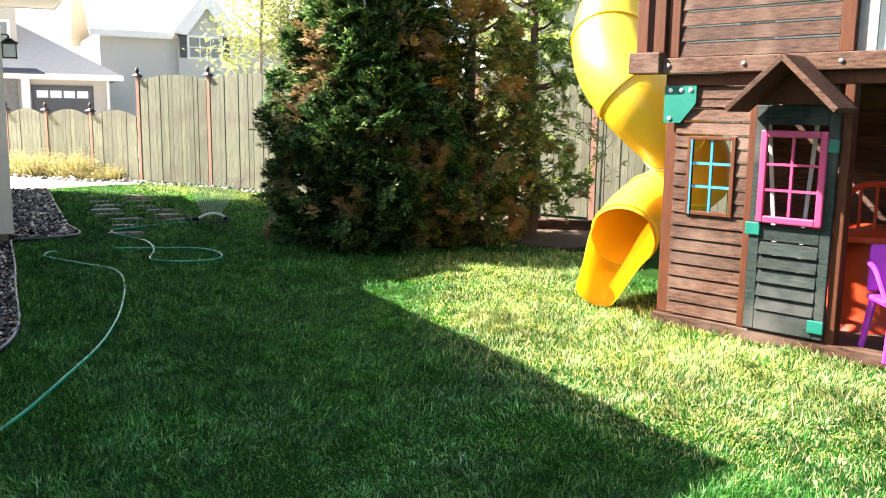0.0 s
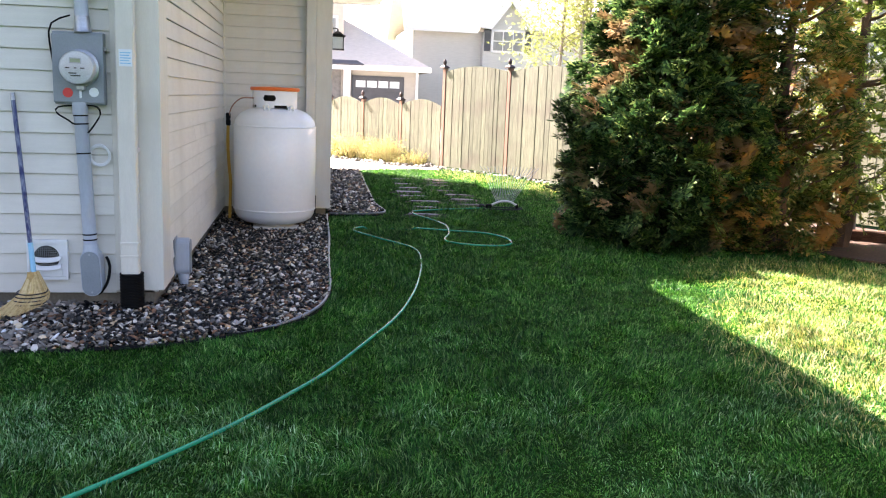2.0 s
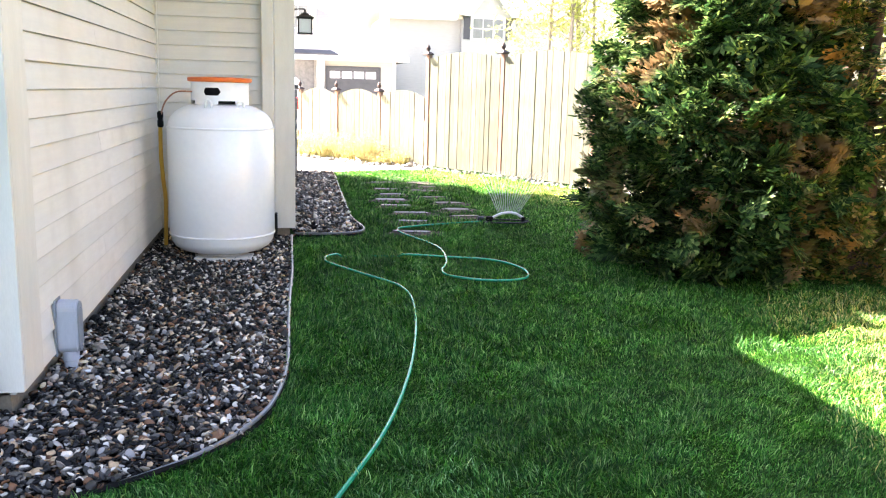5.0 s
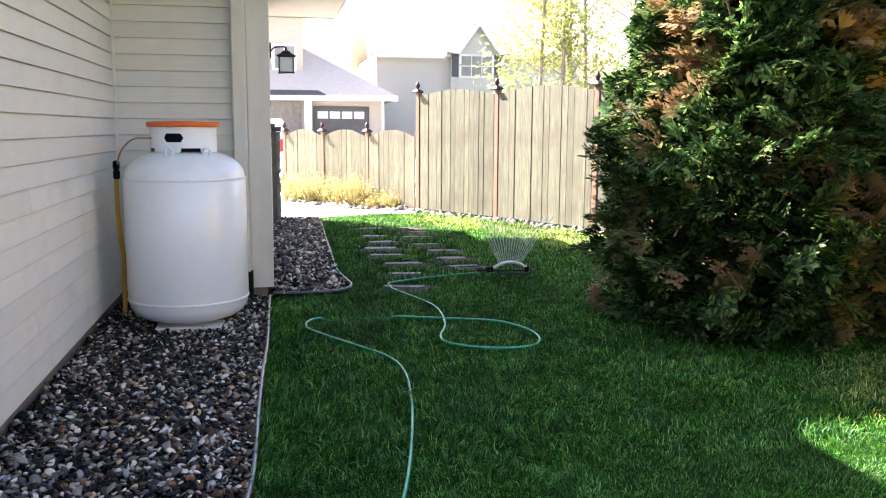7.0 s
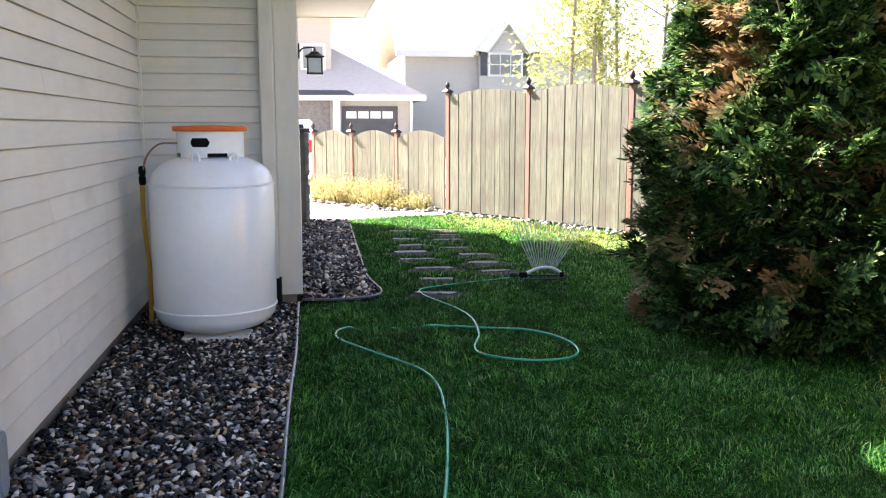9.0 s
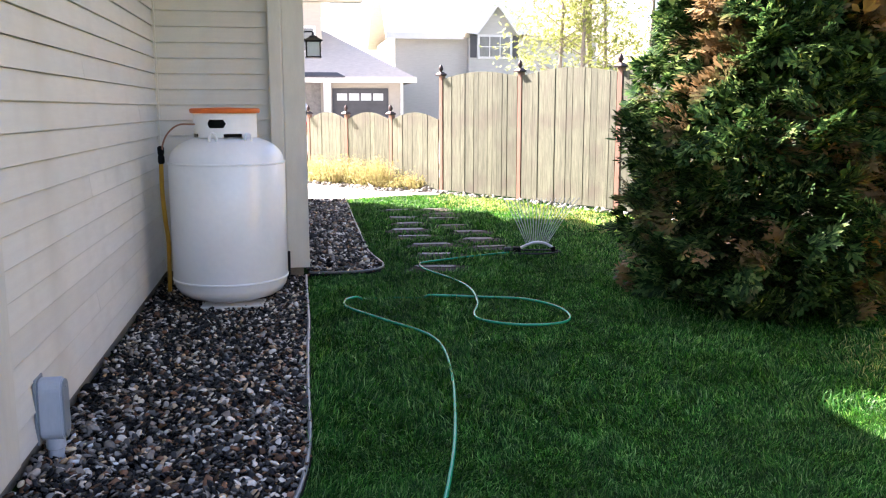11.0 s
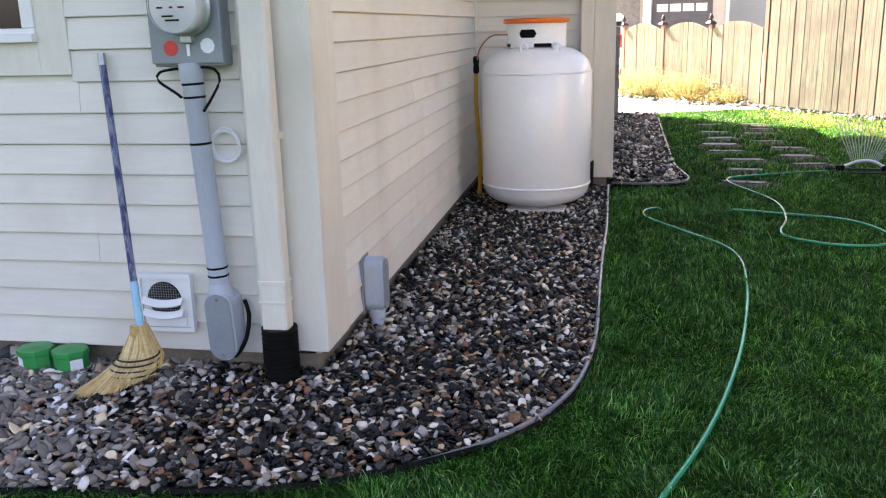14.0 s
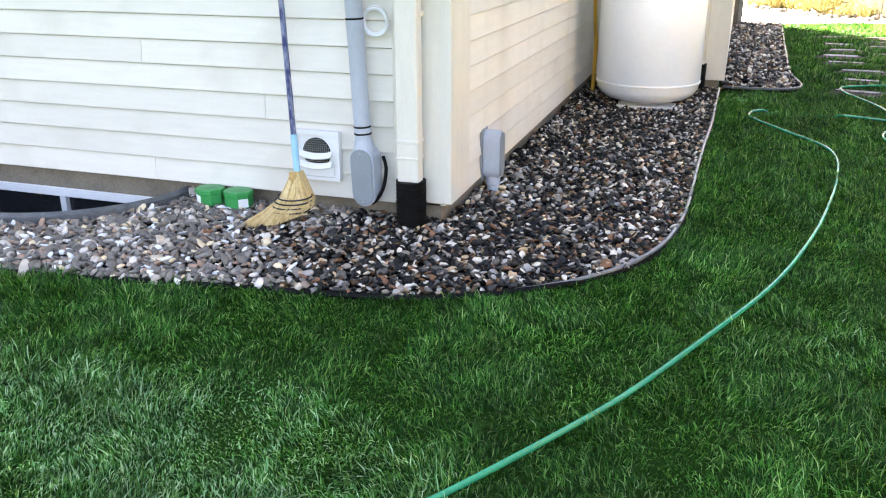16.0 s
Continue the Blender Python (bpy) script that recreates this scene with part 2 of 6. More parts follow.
CEDAR_BARK = surface("shredding_bark", (0.05, 0.03, 0.02), (0.15, 0.09, 0.06), 14, 0.9, bump=1.0, fine=50, stretch=(6, 6, 1))
SHINGLE = surface("asphalt_shingles", (0.61, 0.53, 0.44), (0.75, 0.66, 0.56), 8, 0.9, bump=0.5, fine=14, stretch=(0.5, 0.5, 3))
WELL_STEEL = surface("dull_galvanised_steel", (0.07, 0.075, 0.08), (0.17, 0.18, 0.19), 18, 0.5, metal=0.3, bump=0.15)
EDGING = surface("grey_edging_plastic", (0.10, 0.105, 0.11), (0.17, 0.175, 0.18), 12, 0.3, bump=0.05)
HOUSE_TAN = surface("far_tan_siding", (0.44, 0.40, 0.34), (0.52, 0.48, 0.41), 3, 0.7, fine=20, stretch=(1, 1, 6))
HOUSE_GREY = surface("far_grey_siding", (0.46, 0.455, 0.43), (0.56, 0.55, 0.52), 3, 0.7, fine=20, stretch=(1, 1, 6))
HOUSE_WHITE = surface("far_white_trim", (0.72, 0.71, 0.69), (0.80, 0.79, 0.77), 3, 0.6)
GARAGE_DARK = surface("dark_garage_door", (0.05, 0.052, 0.058), (0.085, 0.088, 0.095), 3, 0.5)
SHUTTER = surface("charcoal_shutter", (0.05, 0.052, 0.058), (0.08, 0.082, 0.09), 3, 0.6)
STONE_VENEER = surface("stone_veneer", (0.16, 0.15, 0.14), (0.36, 0.34, 0.31), 9, 0.85, bump=0.8, pick=0.3)
CAR_WHITE = surface("white_car_paint", (0.72, 0.72, 0.73), (0.78, 0.78, 0.79), 3, 0.2, bump=0, coat=0.8)
TAIL_RED = surface("red_lamp_plastic", (0.55, 0.01, 0.012), (0.65, 0.02, 0.02), 6, 0.2, bump=0, coat=0.5)
SLAB = surface("wet_stepping_slab", (0.018, 0.017, 0.014), (0.10, 0.092, 0.08), 8, 0.46, bump=0.7, fine=60, pick=0.5, stain=(0.03, 0.033, 0.02), spread=(0.36, 0.62))
GRASS = blades("grass_blades", [(0.0, (0.003, 0.026, 0.004)), (0.35, (0.011, 0.078, 0.011)), (0.7, (0.040, 0.166, 0.026)), (0.9, (0.110, 0.265, 0.070)), (1.0, (0.23, 0.38, 0.16))])
PALE_GRASS = blades("pale_matted_grass", [(0, (0.05, 0.21, 0.06)), (0.5, (0.17, 0.40, 0.18)), (1, (0.42, 0.60, 0.40))])
# straw colour of dry thatch, which also paints the sunlit lawn brighter
DRY_SUNLIT_GRASS = blades("dry_sunlit_thatch", [(0, (0.20, 0.25, 0.06)), (0.5, (0.42, 0.42, 0.18)), (1, (0.62, 0.57, 0.34))])
STONES = [(0.0, (0.005, 0.005, 0.0054)), (0.22, (0.016, 0.0158, 0.016)), (0.41, (0.042, 0.040, 0.037)), (0.52, (0.074, 0.040, 0.022)), (0.59, (0.105, 0.096, 0.084)), (0.67, (0.20, 0.100, 0.056)), (0.73, (0.26, 0.215, 0.172)), (0.81, (0.36, 0.33, 0.30)), (0.865, (0.52, 0.36, 0.22)), (0.91, (0.72, 0.64, 0.54))]
DRY_STONES = [(p, tuple(min(0.78, o + 1.35 * a) for o, a in zip((0.15, 0.132, 0.112), c))) for p, c in STONES]
PEBBLE = pieces("river_pebbles", STONES, "object", 0.26, bump=0.4, gloss=0.16)
PEBBLES = pieces("wet_pebble_bed", STONES, "island", 0.26, bump=0.4, gloss=0.16)
DRY_PEBBLES = pieces("dry_pebble_bed", DRY_STONES, "island", 0.75, bump=0.3)
PALE_ROCK = pieces("pale_river_rock", [(0, (0.10, 0.095, 0.085)), (0.4, (0.22, 0.205, 0.18)), (0.8, (0.42, 0.40, 0.36))], "island", 0.7, bump=0.3)
CEDAR_LEAF = pieces("cedar_sprays", gloss=0.08, stops=[(0.0, (0.007, 0.022, 0.008)), (0.4, (0.024, 0.064, 0.018)), (0.8, (0.080, 0.160, 0.040)), (1.0, (0.24, 0.32, 0.10))], rough=0.5, through_light=0.30, constant=False, patch=(1.75, 0.555, 0.63, (0.30, 0.20, 0.095)), mottle=6.0)
CEDAR_DRY = pieces("browning_cedar_sprays", gloss=0.08, stops=[(0.0, (0.03, 0.07, 0.018)), (0.3, (0.13, 0.18, 0.04)), (0.6, (0.18, 0.27, 0.06)), (0.8, (0.42, 0.30, 0.09)), (1.0, (0.65, 0.48, 0.20))], rough=0.55, through_light=0.6, constant=False, patch=(2.2, 0.54, 0.62, (0.52, 0.29, 0.085)), mottle=6.0)
# lighter copy of the cedar colours, with the backlit glow put into them
CEDAR_BACKLIT = pieces("backlit_cedar_sprays", gloss=0.08, stops=[(0.0, (0.09, 0.16, 0.035)), (0.5, (0.26, 0.36, 0.08)), (1.0, (0.48, 0.54, 0.19))], rough=0.5, through_light=0.65, constant=False, patch=(1.9, 0.58, 0.66, (0.42, 0.22, 0.07)), mottle=5.0)
SPRING_LEAF = pieces("spring_leaves", [(0, (0.19, 0.23, 0.05)), (0.5, (0.30, 0.34, 0.10)), (1, (0.44, 0.46, 0.18))], rough=0.5, through_light=0.45, constant=False)
DRY_SHRUB = pieces("dry_shrub_stems", [(0, (0.26, 0.20, 0.08)), (0.5, (0.42, 0.36, 0.16)), (1, (0.36, 0.40, 0.13))], rough=0.7, through_light=0.3, constant=False)
SPRUCE = pieces("spruce_needles", [(0, (0.02, 0.05, 0.02)), (1, (0.06, 0.11, 0.045))], rough=0.6, through_light=0.1, constant=False)
WATER, _n, _l, _b = nodes_of("water_jet")
_b.inputs["Base Color"].default_value = (0.9, 0.95, 1.0, 1)
_b.inputs["Roughness"].default_value, _b.inputs["Alpha"].default_value = 0.1, 0.5
_b.inputs["Transmission Weight"].default_value = 0.3


# ---- builders ----
def finish(bm, name, material, smooth=False):
    me = bpy.data.meshes.new(name)
    bm.normal_update()
    bm.to_mesh(me)
    bm.free()
    me.materials.append(material)
    if smooth:
        me.shade_smooth()
        me.set_sharp_from_angle(angle=radians(40))
    return me


def part(name, bm, material, parent=None, label="", smooth=False):
    ob = new(name, finish(bm, name, material, smooth))
    ob.parent = parent
    if label:
        ob["label"] = label
    return ob


def thing(name, m, label, category, group="", kind=""):
    """An empty at the base of a thing, for its parts."""
    ob = new(name)
    ob.matrix_basis = m
    ob.empty_display_size = 0.1
    return tagged(ob, label, category, group, kind)


def box(bm, x0, x1, y0, y1, z0, z1, bevel=0.0, m=None):
    r = bmesh.ops.create_cube(bm, size=1.0)["verts"]
    for v in r:
        v.co = Vector(((x0 + x1) / 2 + v.co.x * (x1 - x0), (y0 + y1) / 2 + v.co.y * (y1 - y0), (z0 + z1) / 2 + v.co.z * (z1 - z0)))
    if bevel:
        edges = list({e for v in r for e in v.link_edges})
        r = bmesh.ops.bevel(bm, geom=edges, offset=bevel, segments=2, profile=0.5, affect="EDGES")["verts"]
    if m is not None:
        bmesh.ops.transform(bm, matrix=m, verts=list({v for v in r}))
    return bm


def boxes(*rows, bevel=0.0):
    bm = bmesh.new()
    for r in rows:
        box(bm, *r, bevel=bevel)
    return bm


def lathe(profile, seg=32, m=None, bm=None):
    """A solid of revolution round z from (radius, height) pairs."""
    bm = bm or bmesh.new()
    rings = []
    for r, z in profile:
        rings.append([bm.verts.new((r * math.cos(2 * math.pi * k / seg), r * math.sin(2 * math.pi * k / seg), z)) for k in range(seg)])
    for a, b in zip(rings, rings[1:]):
        for k in range(seg):
            bm.faces.new((a[k], a[(k + 1) % seg], b[(k + 1) % seg], b[k]))
    bm.faces.new(list(reversed(rings[0])))
    bm.faces.new(rings[-1])
    if m is not None:
        bmesh.ops.transform(bm, matrix=m, verts=[v for ring in rings for v in ring])
    return bm


def smooth_line(points, step=0.05):
    """Points along a Catmull-Rom line."""
    p = [Vector(a) for a in points]
    p = [2 * p[0] - p[1]] + p + [2 * p[-1] - p[-2]]
    out = []
    for a, b, c, d in zip(p, p[1:], p[2:], p[3:]):
        n = max(2, int((c - b).length / step))
        for k in range(n):
            t = k / n
            out.append(0.5 * (2 * b + (c - a) * t + (2 * a - 5 * b + 4 * c - d) * t * t + (3 * b - a - 3 * c + d) * t ** 3))
    return out + [p[-2]]


def sweep(points, radius, seg=8, bm=None, arc=(0.0, 2 * math.pi), up=Vector((0, 0, 1))):
    """A tube along points; radius may be a number or one per point. With an arc it is an open gutter."""
    bm = bm or bmesh.new()
    pts = [Vector(p) for p in points]
    rad = [float(r) for r in radius] if isinstance(radius, (list, tuple)) else [float(radius)] * len(pts)
    full = arc[1] - arc[0] > 6.28
    cnt = seg if full else seg + 1
    rings, side = [], None
    for i, p in enumerate(pts):
        t = (pts[min(i + 1, len(pts) - 1)] - pts[max(i - 1, 0)]).normalized()
        s = t.cross(up)
        if s.length < 1e-3:
            s = side or Vector((1, 0, 0))
        s = (s - t * s.dot(t)).normalized()
        if side is not None and s.dot(side) < 0 and abs(t.z) > 0.95:
            s = -s
        side = s
        w = s.cross(t).normalized()
        rings.append([bm.verts.new(p + rad[i] * (math.cos(arc[0] + (arc[1] - arc[0]) * k / seg) * s + math.sin(arc[0] + (arc[1] - arc[0]) * k / seg) * w)) for k in range(cnt)])
    for a, b in zip(rings, rings[1:]):
        for k in range(seg):
            bm.faces.new((a[k], a[(k + 1) % cnt], b[(k + 1) % cnt], b[k]))
    if full:
        bm.faces.new(list(reversed(rings[0])))
        bm.faces.new(rings[-1])
    return bm


def mesh_from(name, verts, faces4, faces3, material, smooth=False):
    """A mesh from arrays of vertices, quads and triangles."""
    me = bpy.data.meshes.new(name)
    me.vertices.add(len(verts))
    me.vertices.foreach_set("co", np.asarray(verts, np.float32).ravel())
    n4, n3 = len(faces4), len(faces3)
    me.loops.add(4 * n4 + 3 * n3)
    me.polygons.add(n4 + n3)
    me.loops.foreach_set("vertex_index", np.concatenate([np.asarray(faces4, np.int32).ravel(), np.asarray(faces3, np.int32).ravel()]).astype(np.int32))
    me.polygons.foreach_set("loop_start", np.concatenate([np.arange(n4) * 4, 4 * n4 + np.arange(n3) * 3]).astype(np.int32))
    me.update(calc_edges=True)
    me.validate()
    me.materials.append(material)
    if smooth:
        me.shade_smooth()
    return me


def inside(poly, x, y):
    """Which of the points lie inside the polygon."""
    res = np.zeros(len(x), bool)
    for (x0, y0), (x1, y1) in zip(poly, poly[1:] + poly[:1]):
        hit = (y0 > y) != (y1 > y)
        with np.errstate(divide="ignore", invalid="ignore"):
            res ^= hit & (x < (x1 - x0) * (y - y0) / (y1 - y0 + 1e-12) + x0)
    return res


def slab(poly, z0, z1):
    """An upright prism over a polygon."""
    bm = bmesh.new()
    top = [bm.verts.new((x, y, z1)) for x, y in poly]
    bot = [bm.verts.new((x, y, z0)) for x, y in poly]
    bm.faces.new(top)
    bm.faces.new(list(reversed(bot)))
    for k in range(len(poly)):
        j = (k + 1) % len(poly)
        bm.faces.new((bot[k], bot[j], top[j], top[k]))
    bmesh.ops.recalc_face_normals(bm, faces=bm.faces)
    return bm


# ---- plan ----
FRONT_Y, SIDE_X = 5.12, -0.90        # back wall with the meter, wall beside the tank
WING_Y, WING_X, WING_END = 9.05, 0.17, 14.75
COURSE, FIRST = 0.1125, 0.092
EAVE = 2.70
EDGE = [(-9.0, 3.95), (-4.0, 4.02), (-2.9, 4.03), (-2.12, 4.10), (-1.44, 4.20), (-0.81, 4.30), (-0.57, 4.40), (-0.355, 4.543), (-0.174, 4.70), (-0.029, 4.90), (0.055, 5.16), (0.105, 5.615), (0.115, 6.3), (0.13, 7.0), (0.148, 7.6), (0.155, 8.55), (0.16, 9.0)]
EDGE_2 = [(0.19, 9.13), (0.40, 9.09), (0.60, 9.10), (0.74, 9.18), (0.80, 9.34), (0.79, 9.55), (0.75, 10.0), (0.745, 10.5), (0.77, 11.8), (0.80, 13.2), (0.83, 14.75)]
edge_line = [(p.x, p.y) for p in smooth_line([(x, y, 0) for x, y in EDGE], 0.08)]
edge_line_2 = [(p.x, p.y) for p in smooth_line([(x, y, 0) for x, y in EDGE_2], 0.08)]
WELL = (-2.95, 5.10, 0.70, 0.62)     # window well: centre and half axes
well_arc = [(WELL[0] + WELL[2] * math.cos(a), WELL[1] - WELL[3] * math.sin(a)) for a in np.linspace(0, math.pi, 25)]
BED = edge_line + [(0.16, WING_Y), (SIDE_X, WING_Y), (SIDE_X, FRONT_Y + 0.02)] + [(x, y) for x, y in [(-2.2, FRONT_Y + 0.02)]] + well_arc + [(-3.7, FRONT_Y + 0.02), (-9.0, FRONT_Y + 0.02)]
BED_2 = edge_line_2 + [(0.19, 14.75)]
BUSH_BED = [(2.75, 8.0), (3.0, 7.6), (3.5, 7.45), (4.1, 7.4), (4.5, 7.2), (4.8, 6.75), (5.3, 6.5), (6.3, 6.5), (7.2, 6.0), (7.0, 7.2), (5.0, 11.0), (4.4, 11.2), (3.6, 9.3), (3.0, 8.7)]
PAVED = [(-0.5, 14.75), (0.83, 14.75), (1.55, 15.05), (2.3, 15.25), (2.3, 16.0), (1.6, 16.2), (0.9, 17.0), (0.3, 18.0), (-0.5, 18.5)]
FA, FD = Vector((2.385, 15.58, 0)), Vector((0.4653, -0.8852, 0))     # first tall fence post and the fence's way

# ---- ground: one sheet to the horizon, with a hole for the window well ----
bm = bmesh.new()
xs, ys = [-900, -40, -9, -3.7, -2.2, 9, 40, 900], [-900, -40, -4, 4.40, 5.3, 18, 45, 900]
grid = [[bm.verts.new((x, y, -0.012)) for x in xs] for y in ys]
for j in range(len(ys) - 1):
    for i in range(len(xs) - 1):
        if not (i == 3 and j == 3):
            bm.faces.new((grid[j][i], grid[j][i + 1], grid[j + 1][i + 1], grid[j + 1][i]))
ground = part("ground", bm, TURF)
tagged(ground, "green lawn turf over dark soil, running out to the horizon", "ground", kind="structure")

bm = slab(BED, -0.03, 0.0)
bed_floor = tagged(part("gravel_bed_floor", bm, BEDFLOOR), "dark gritty floor of the gravel bed beside the house", "ground", kind="structure")
bed_floor_2 = tagged(part("gravel_strip_floor", slab(BED_2, -0.03, 0.0), BEDFLOOR), "dark gritty floor of the narrow gravel strip", "ground", kind="structure")
mulch = tagged(part("mulch_bed", slab(BUSH_BED, -0.03, 0.006), MULCH), "dark bark mulch under the cedars along the fence", "ground", kind="structure")
pavement = tagged(part("pavement", slab(PAVED, -0.05, 0.012), PAVING), "pale sunlit concrete path at the front corner of the house", "pavement", kind="structure")
drive = tagged(part("driveway", slab([(-14, 18.5), (9, 18.5), (9, 39.5), (-14, 39.5)], -0.05, 0.004), PAVING), "pale concrete driveway and street beyond the low fence", "road", kind="structure")


# ---- house ----
def plank_mesh(length, h=COURSE - 0.0045):
    """A lapped siding board, thick at its lower edge, along x from 0 to length, facing -y."""
    bm = bmesh.new()
    c = [(0.0, 0.0), (-0.0205, -0.001), (-0.0215, 0.002), (-0.0085, h), (0.0, h)]
    ends = [[bm.verts.new((x, y, z)) for y, z in c] for x in (0.0, length)]
    for k in range(5):
        j = (k + 1) % 5
        bm.faces.new((ends[0][j], ends[0][k], ends[1][k], ends[1][j]))
    bm.faces.new(ends[0])
    bm.faces.new(list(reversed(ends[1])))
    bmesh.ops.recalc_face_normals(bm, faces=bm.faces)
    return finish(bm, "siding_board", SIDING)


BOARDS = []     # boards are linked at the end of the file: (wall, mesh length, matrix)


def clad(wall, length, m, top, gaps=(), joints=()):
    """Courses of boards on a wall, from 0 to length along m's x, left open at gaps (x0, x1, z0, z1)."""
    k = 0
    while FIRST + k * COURSE < top:
        z = FIRST + k * COURSE
        spans = [(0.0, length)]
        for x0, x1, z0, z1 in gaps:
            if z < z1 - 0.02 and z + COURSE > z0 + 0.02:
                spans = [s for a, b in spans for s in ((a, min(b, x0)), (max(a, x1), b)) if s[1] - s[0] > 0.01]
        if joints:
            j = joints[k % len(joints)]
            spans = [s for a, b in spans for s in ([(a, j - 0.001), (j + 0.001, b)] if a + 0.1 < j < b - 0.1 else [(a, b)])]
        for a, b in spans:
            BOARDS.append((wall, round(b - a, 3), m @ pose(a, 0, z)))
        k += 1


WIN = (-3.55, -1.885, 1.245, 2.35)      # window opening in the back wall
CELLAR = (-3.55, -2.38, -0.42, -0.02)
wall_back = part("wall_back", boxes((-9, WIN[0], FRONT_Y, 5.32, 0.09, 2.75), (WIN[1], SIDE_X - 0.02, FRONT_Y, 5.32, 0.09, 2.75), (WIN[0], WIN[1], FRONT_Y, 5.32, 0.09, WIN[2]), (WIN[0], WIN[1], FRONT_Y, 5.32, WIN[3], 2.75)), SIDING)
tagged(wall_back, "beige painted lap-sided back wall of the house", "wall", kind="structure")
wall_side = tagged(part("wall_side", boxes((-1.10, SIDE_X, FRONT_Y, WING_Y + 0.2, 0.09, 2.75)), SIDING), "beige painted lap-sided wall beside the gas tank", "wall", kind="structure")
wall_wing = tagged(part("wall_wing", boxes((SIDE_X - 0.2, WING_X, WING_Y, WING_Y + 0.2, 0.09, 2.75)), SIDING), "beige painted lap-sided end wall behind the gas tank", "wall", kind="structure")
wall_wing_side = tagged(part("wall_wing_side", boxes((WING_X - 0.2, WING_X, WING_Y + 0.2, WING_END, 0.09, 2.75)), SIDING), "beige painted lap-sided long wall along the gravel strip", "wall", kind="structure")
wall_far = tagged(part("wall_far", boxes((-9, WING_X, WING_END, WING_END + 0.2, 0.0, 2.75), (-9.2, -9, FRONT_Y, WING_END + 0.2, 0.0, 2.75)), SIDING), "plain beige outer walls closing the house", "wall", kind="structure")
foundation = tagged(part("foundation", boxes((-9, CELLAR[0], 5.145, 5.34, -0.9, 0.092), (CELLAR[1], -0.925, 5.145, 5.34, -0.9, 0.092), (CELLAR[0], CELLAR[1], 5.145, 5.34, -0.9, CELLAR[2]), (CELLAR[0], CELLAR[1], 5.145, 5.34, CELLAR[3], 0.092), (-1.12, -0.925, 5.34, WING_Y + 0.22, -0.3, 0.092), (-0.925, WING_X - 0.025, WING_Y + 0.025, WING_Y + 0.22, -0.3, 0.092), (WING_X - 0.22, WING_X - 0.025, WING_Y + 0.22, WING_END, -0.3, 0.092)), CONCRETE), "stained grey concrete foundation below the siding", "wall", kind="structure")
clad(wall_back, 9 - 1.125, pose(-9, FRONT_Y, 0), 2.62, gaps=[(9 - 3.67, 9 - 1.765, 1.125, 2.47)], joints=(6.62, 2.4, 4.1, 7.25, 3.3))
clad(wall_side, WING_Y - 5.365 - 0.03, pose(SIDE_X, 5.365, 0, 0, 0, 90), 2.62, joints=(2.9, 9, 1.4, 9, 9))
clad(wall_wing, WING_X - 0.14 - SIDE_X - 0.03, pose(SIDE_X + 0.03, WING_Y, 0), 2.62)
clad(wall_wing_side, WING_END - WING_Y - 0.5, pose(WING_X, WING_Y + 0.14, 0, 0, 0, 90), 2.62)

trim = tagged(part("trim", boxes((-1.125, -0.862, FRONT_Y - 0.022, FRONT_Y, 0.105, 2.7), (SIDE_X, -0.862, FRONT_Y, 5.365, 0.105, 2.7), bevel=0.003), TRIM), "wide beige painted boards on the house corner", "trim", kind="structure")
trim_2 = tagged(part("trim_wing", boxes((0.03, WING_X + 0.022, WING_Y - 0.022, WING_Y, 0.085, 2.7), (WING_X, WING_X + 0.022, WING_Y, WING_Y + 0.14, 0.085, 2.7), bevel=0.003), TRIM), "beige painted boards on the far house corner", "trim", kind="structure")
trim_3 = tagged(part("trim_inner_corner", boxes((SIDE_X, SIDE_X + 0.03, WING_Y - 0.03, WING_Y, 0.092, 2.7)), TRIM), "thin beige strip in the inner corner", "trim", kind="structure")
casing = tagged(part("trim_window", boxes((-3.67, WIN[0], FRONT_Y - 0.022, FRONT_Y, 1.128, 2.47), (WIN[1], -1.765, FRONT_Y - 0.022, FRONT_Y, 1.128, 2.47), (WIN[0], WIN[1], FRONT_Y - 0.022, FRONT_Y, 1.128, WIN[2]), (WIN[0], WIN[1], FRONT_Y - 0.022, FRONT_Y, WIN[3], 2.47), bevel=0.002), TRIM), "beige boards framing the house window", "trim", kind="structure")

window = thing("window_1", pose((WIN[0] + WIN[1]) / 2, FRONT_Y, WIN[2]), "white framed house window in the beige back wall", "window", kind="structure")
ww, wh = (WIN[1] - WIN[0]) / 2, WIN[3] - WIN[2]
part("window_frame", boxes((-ww, ww, -0.03, 0.06, 0, 0.05), (-ww, ww, -0.03, 0.06, wh - 0.05, wh), (-ww, -ww + 0.05, -0.03, 0.06, 0.05, wh - 0.05), (ww - 0.05, ww, -0.03, 0.06, 0.05, wh - 0.05), (-0.025, 0.025, -0.02, 0.05, 0.05, wh - 0.05), bevel=0.004), WHITE_PLASTIC, window)
part("window_sill", boxes((-ww, ww, -0.05, -0.031, 0.0, 0.03), bevel=0.003), WHITE_PLASTIC, window)
for sx in (-1, 1):
    part("pane", boxes((min(sx * 0.025, sx * (ww - 0.05)), max(sx * 0.025, sx * (ww - 0.05)), 0.01, 0.02, 0.05, wh - 0.05)), DARK_GLASS, window)

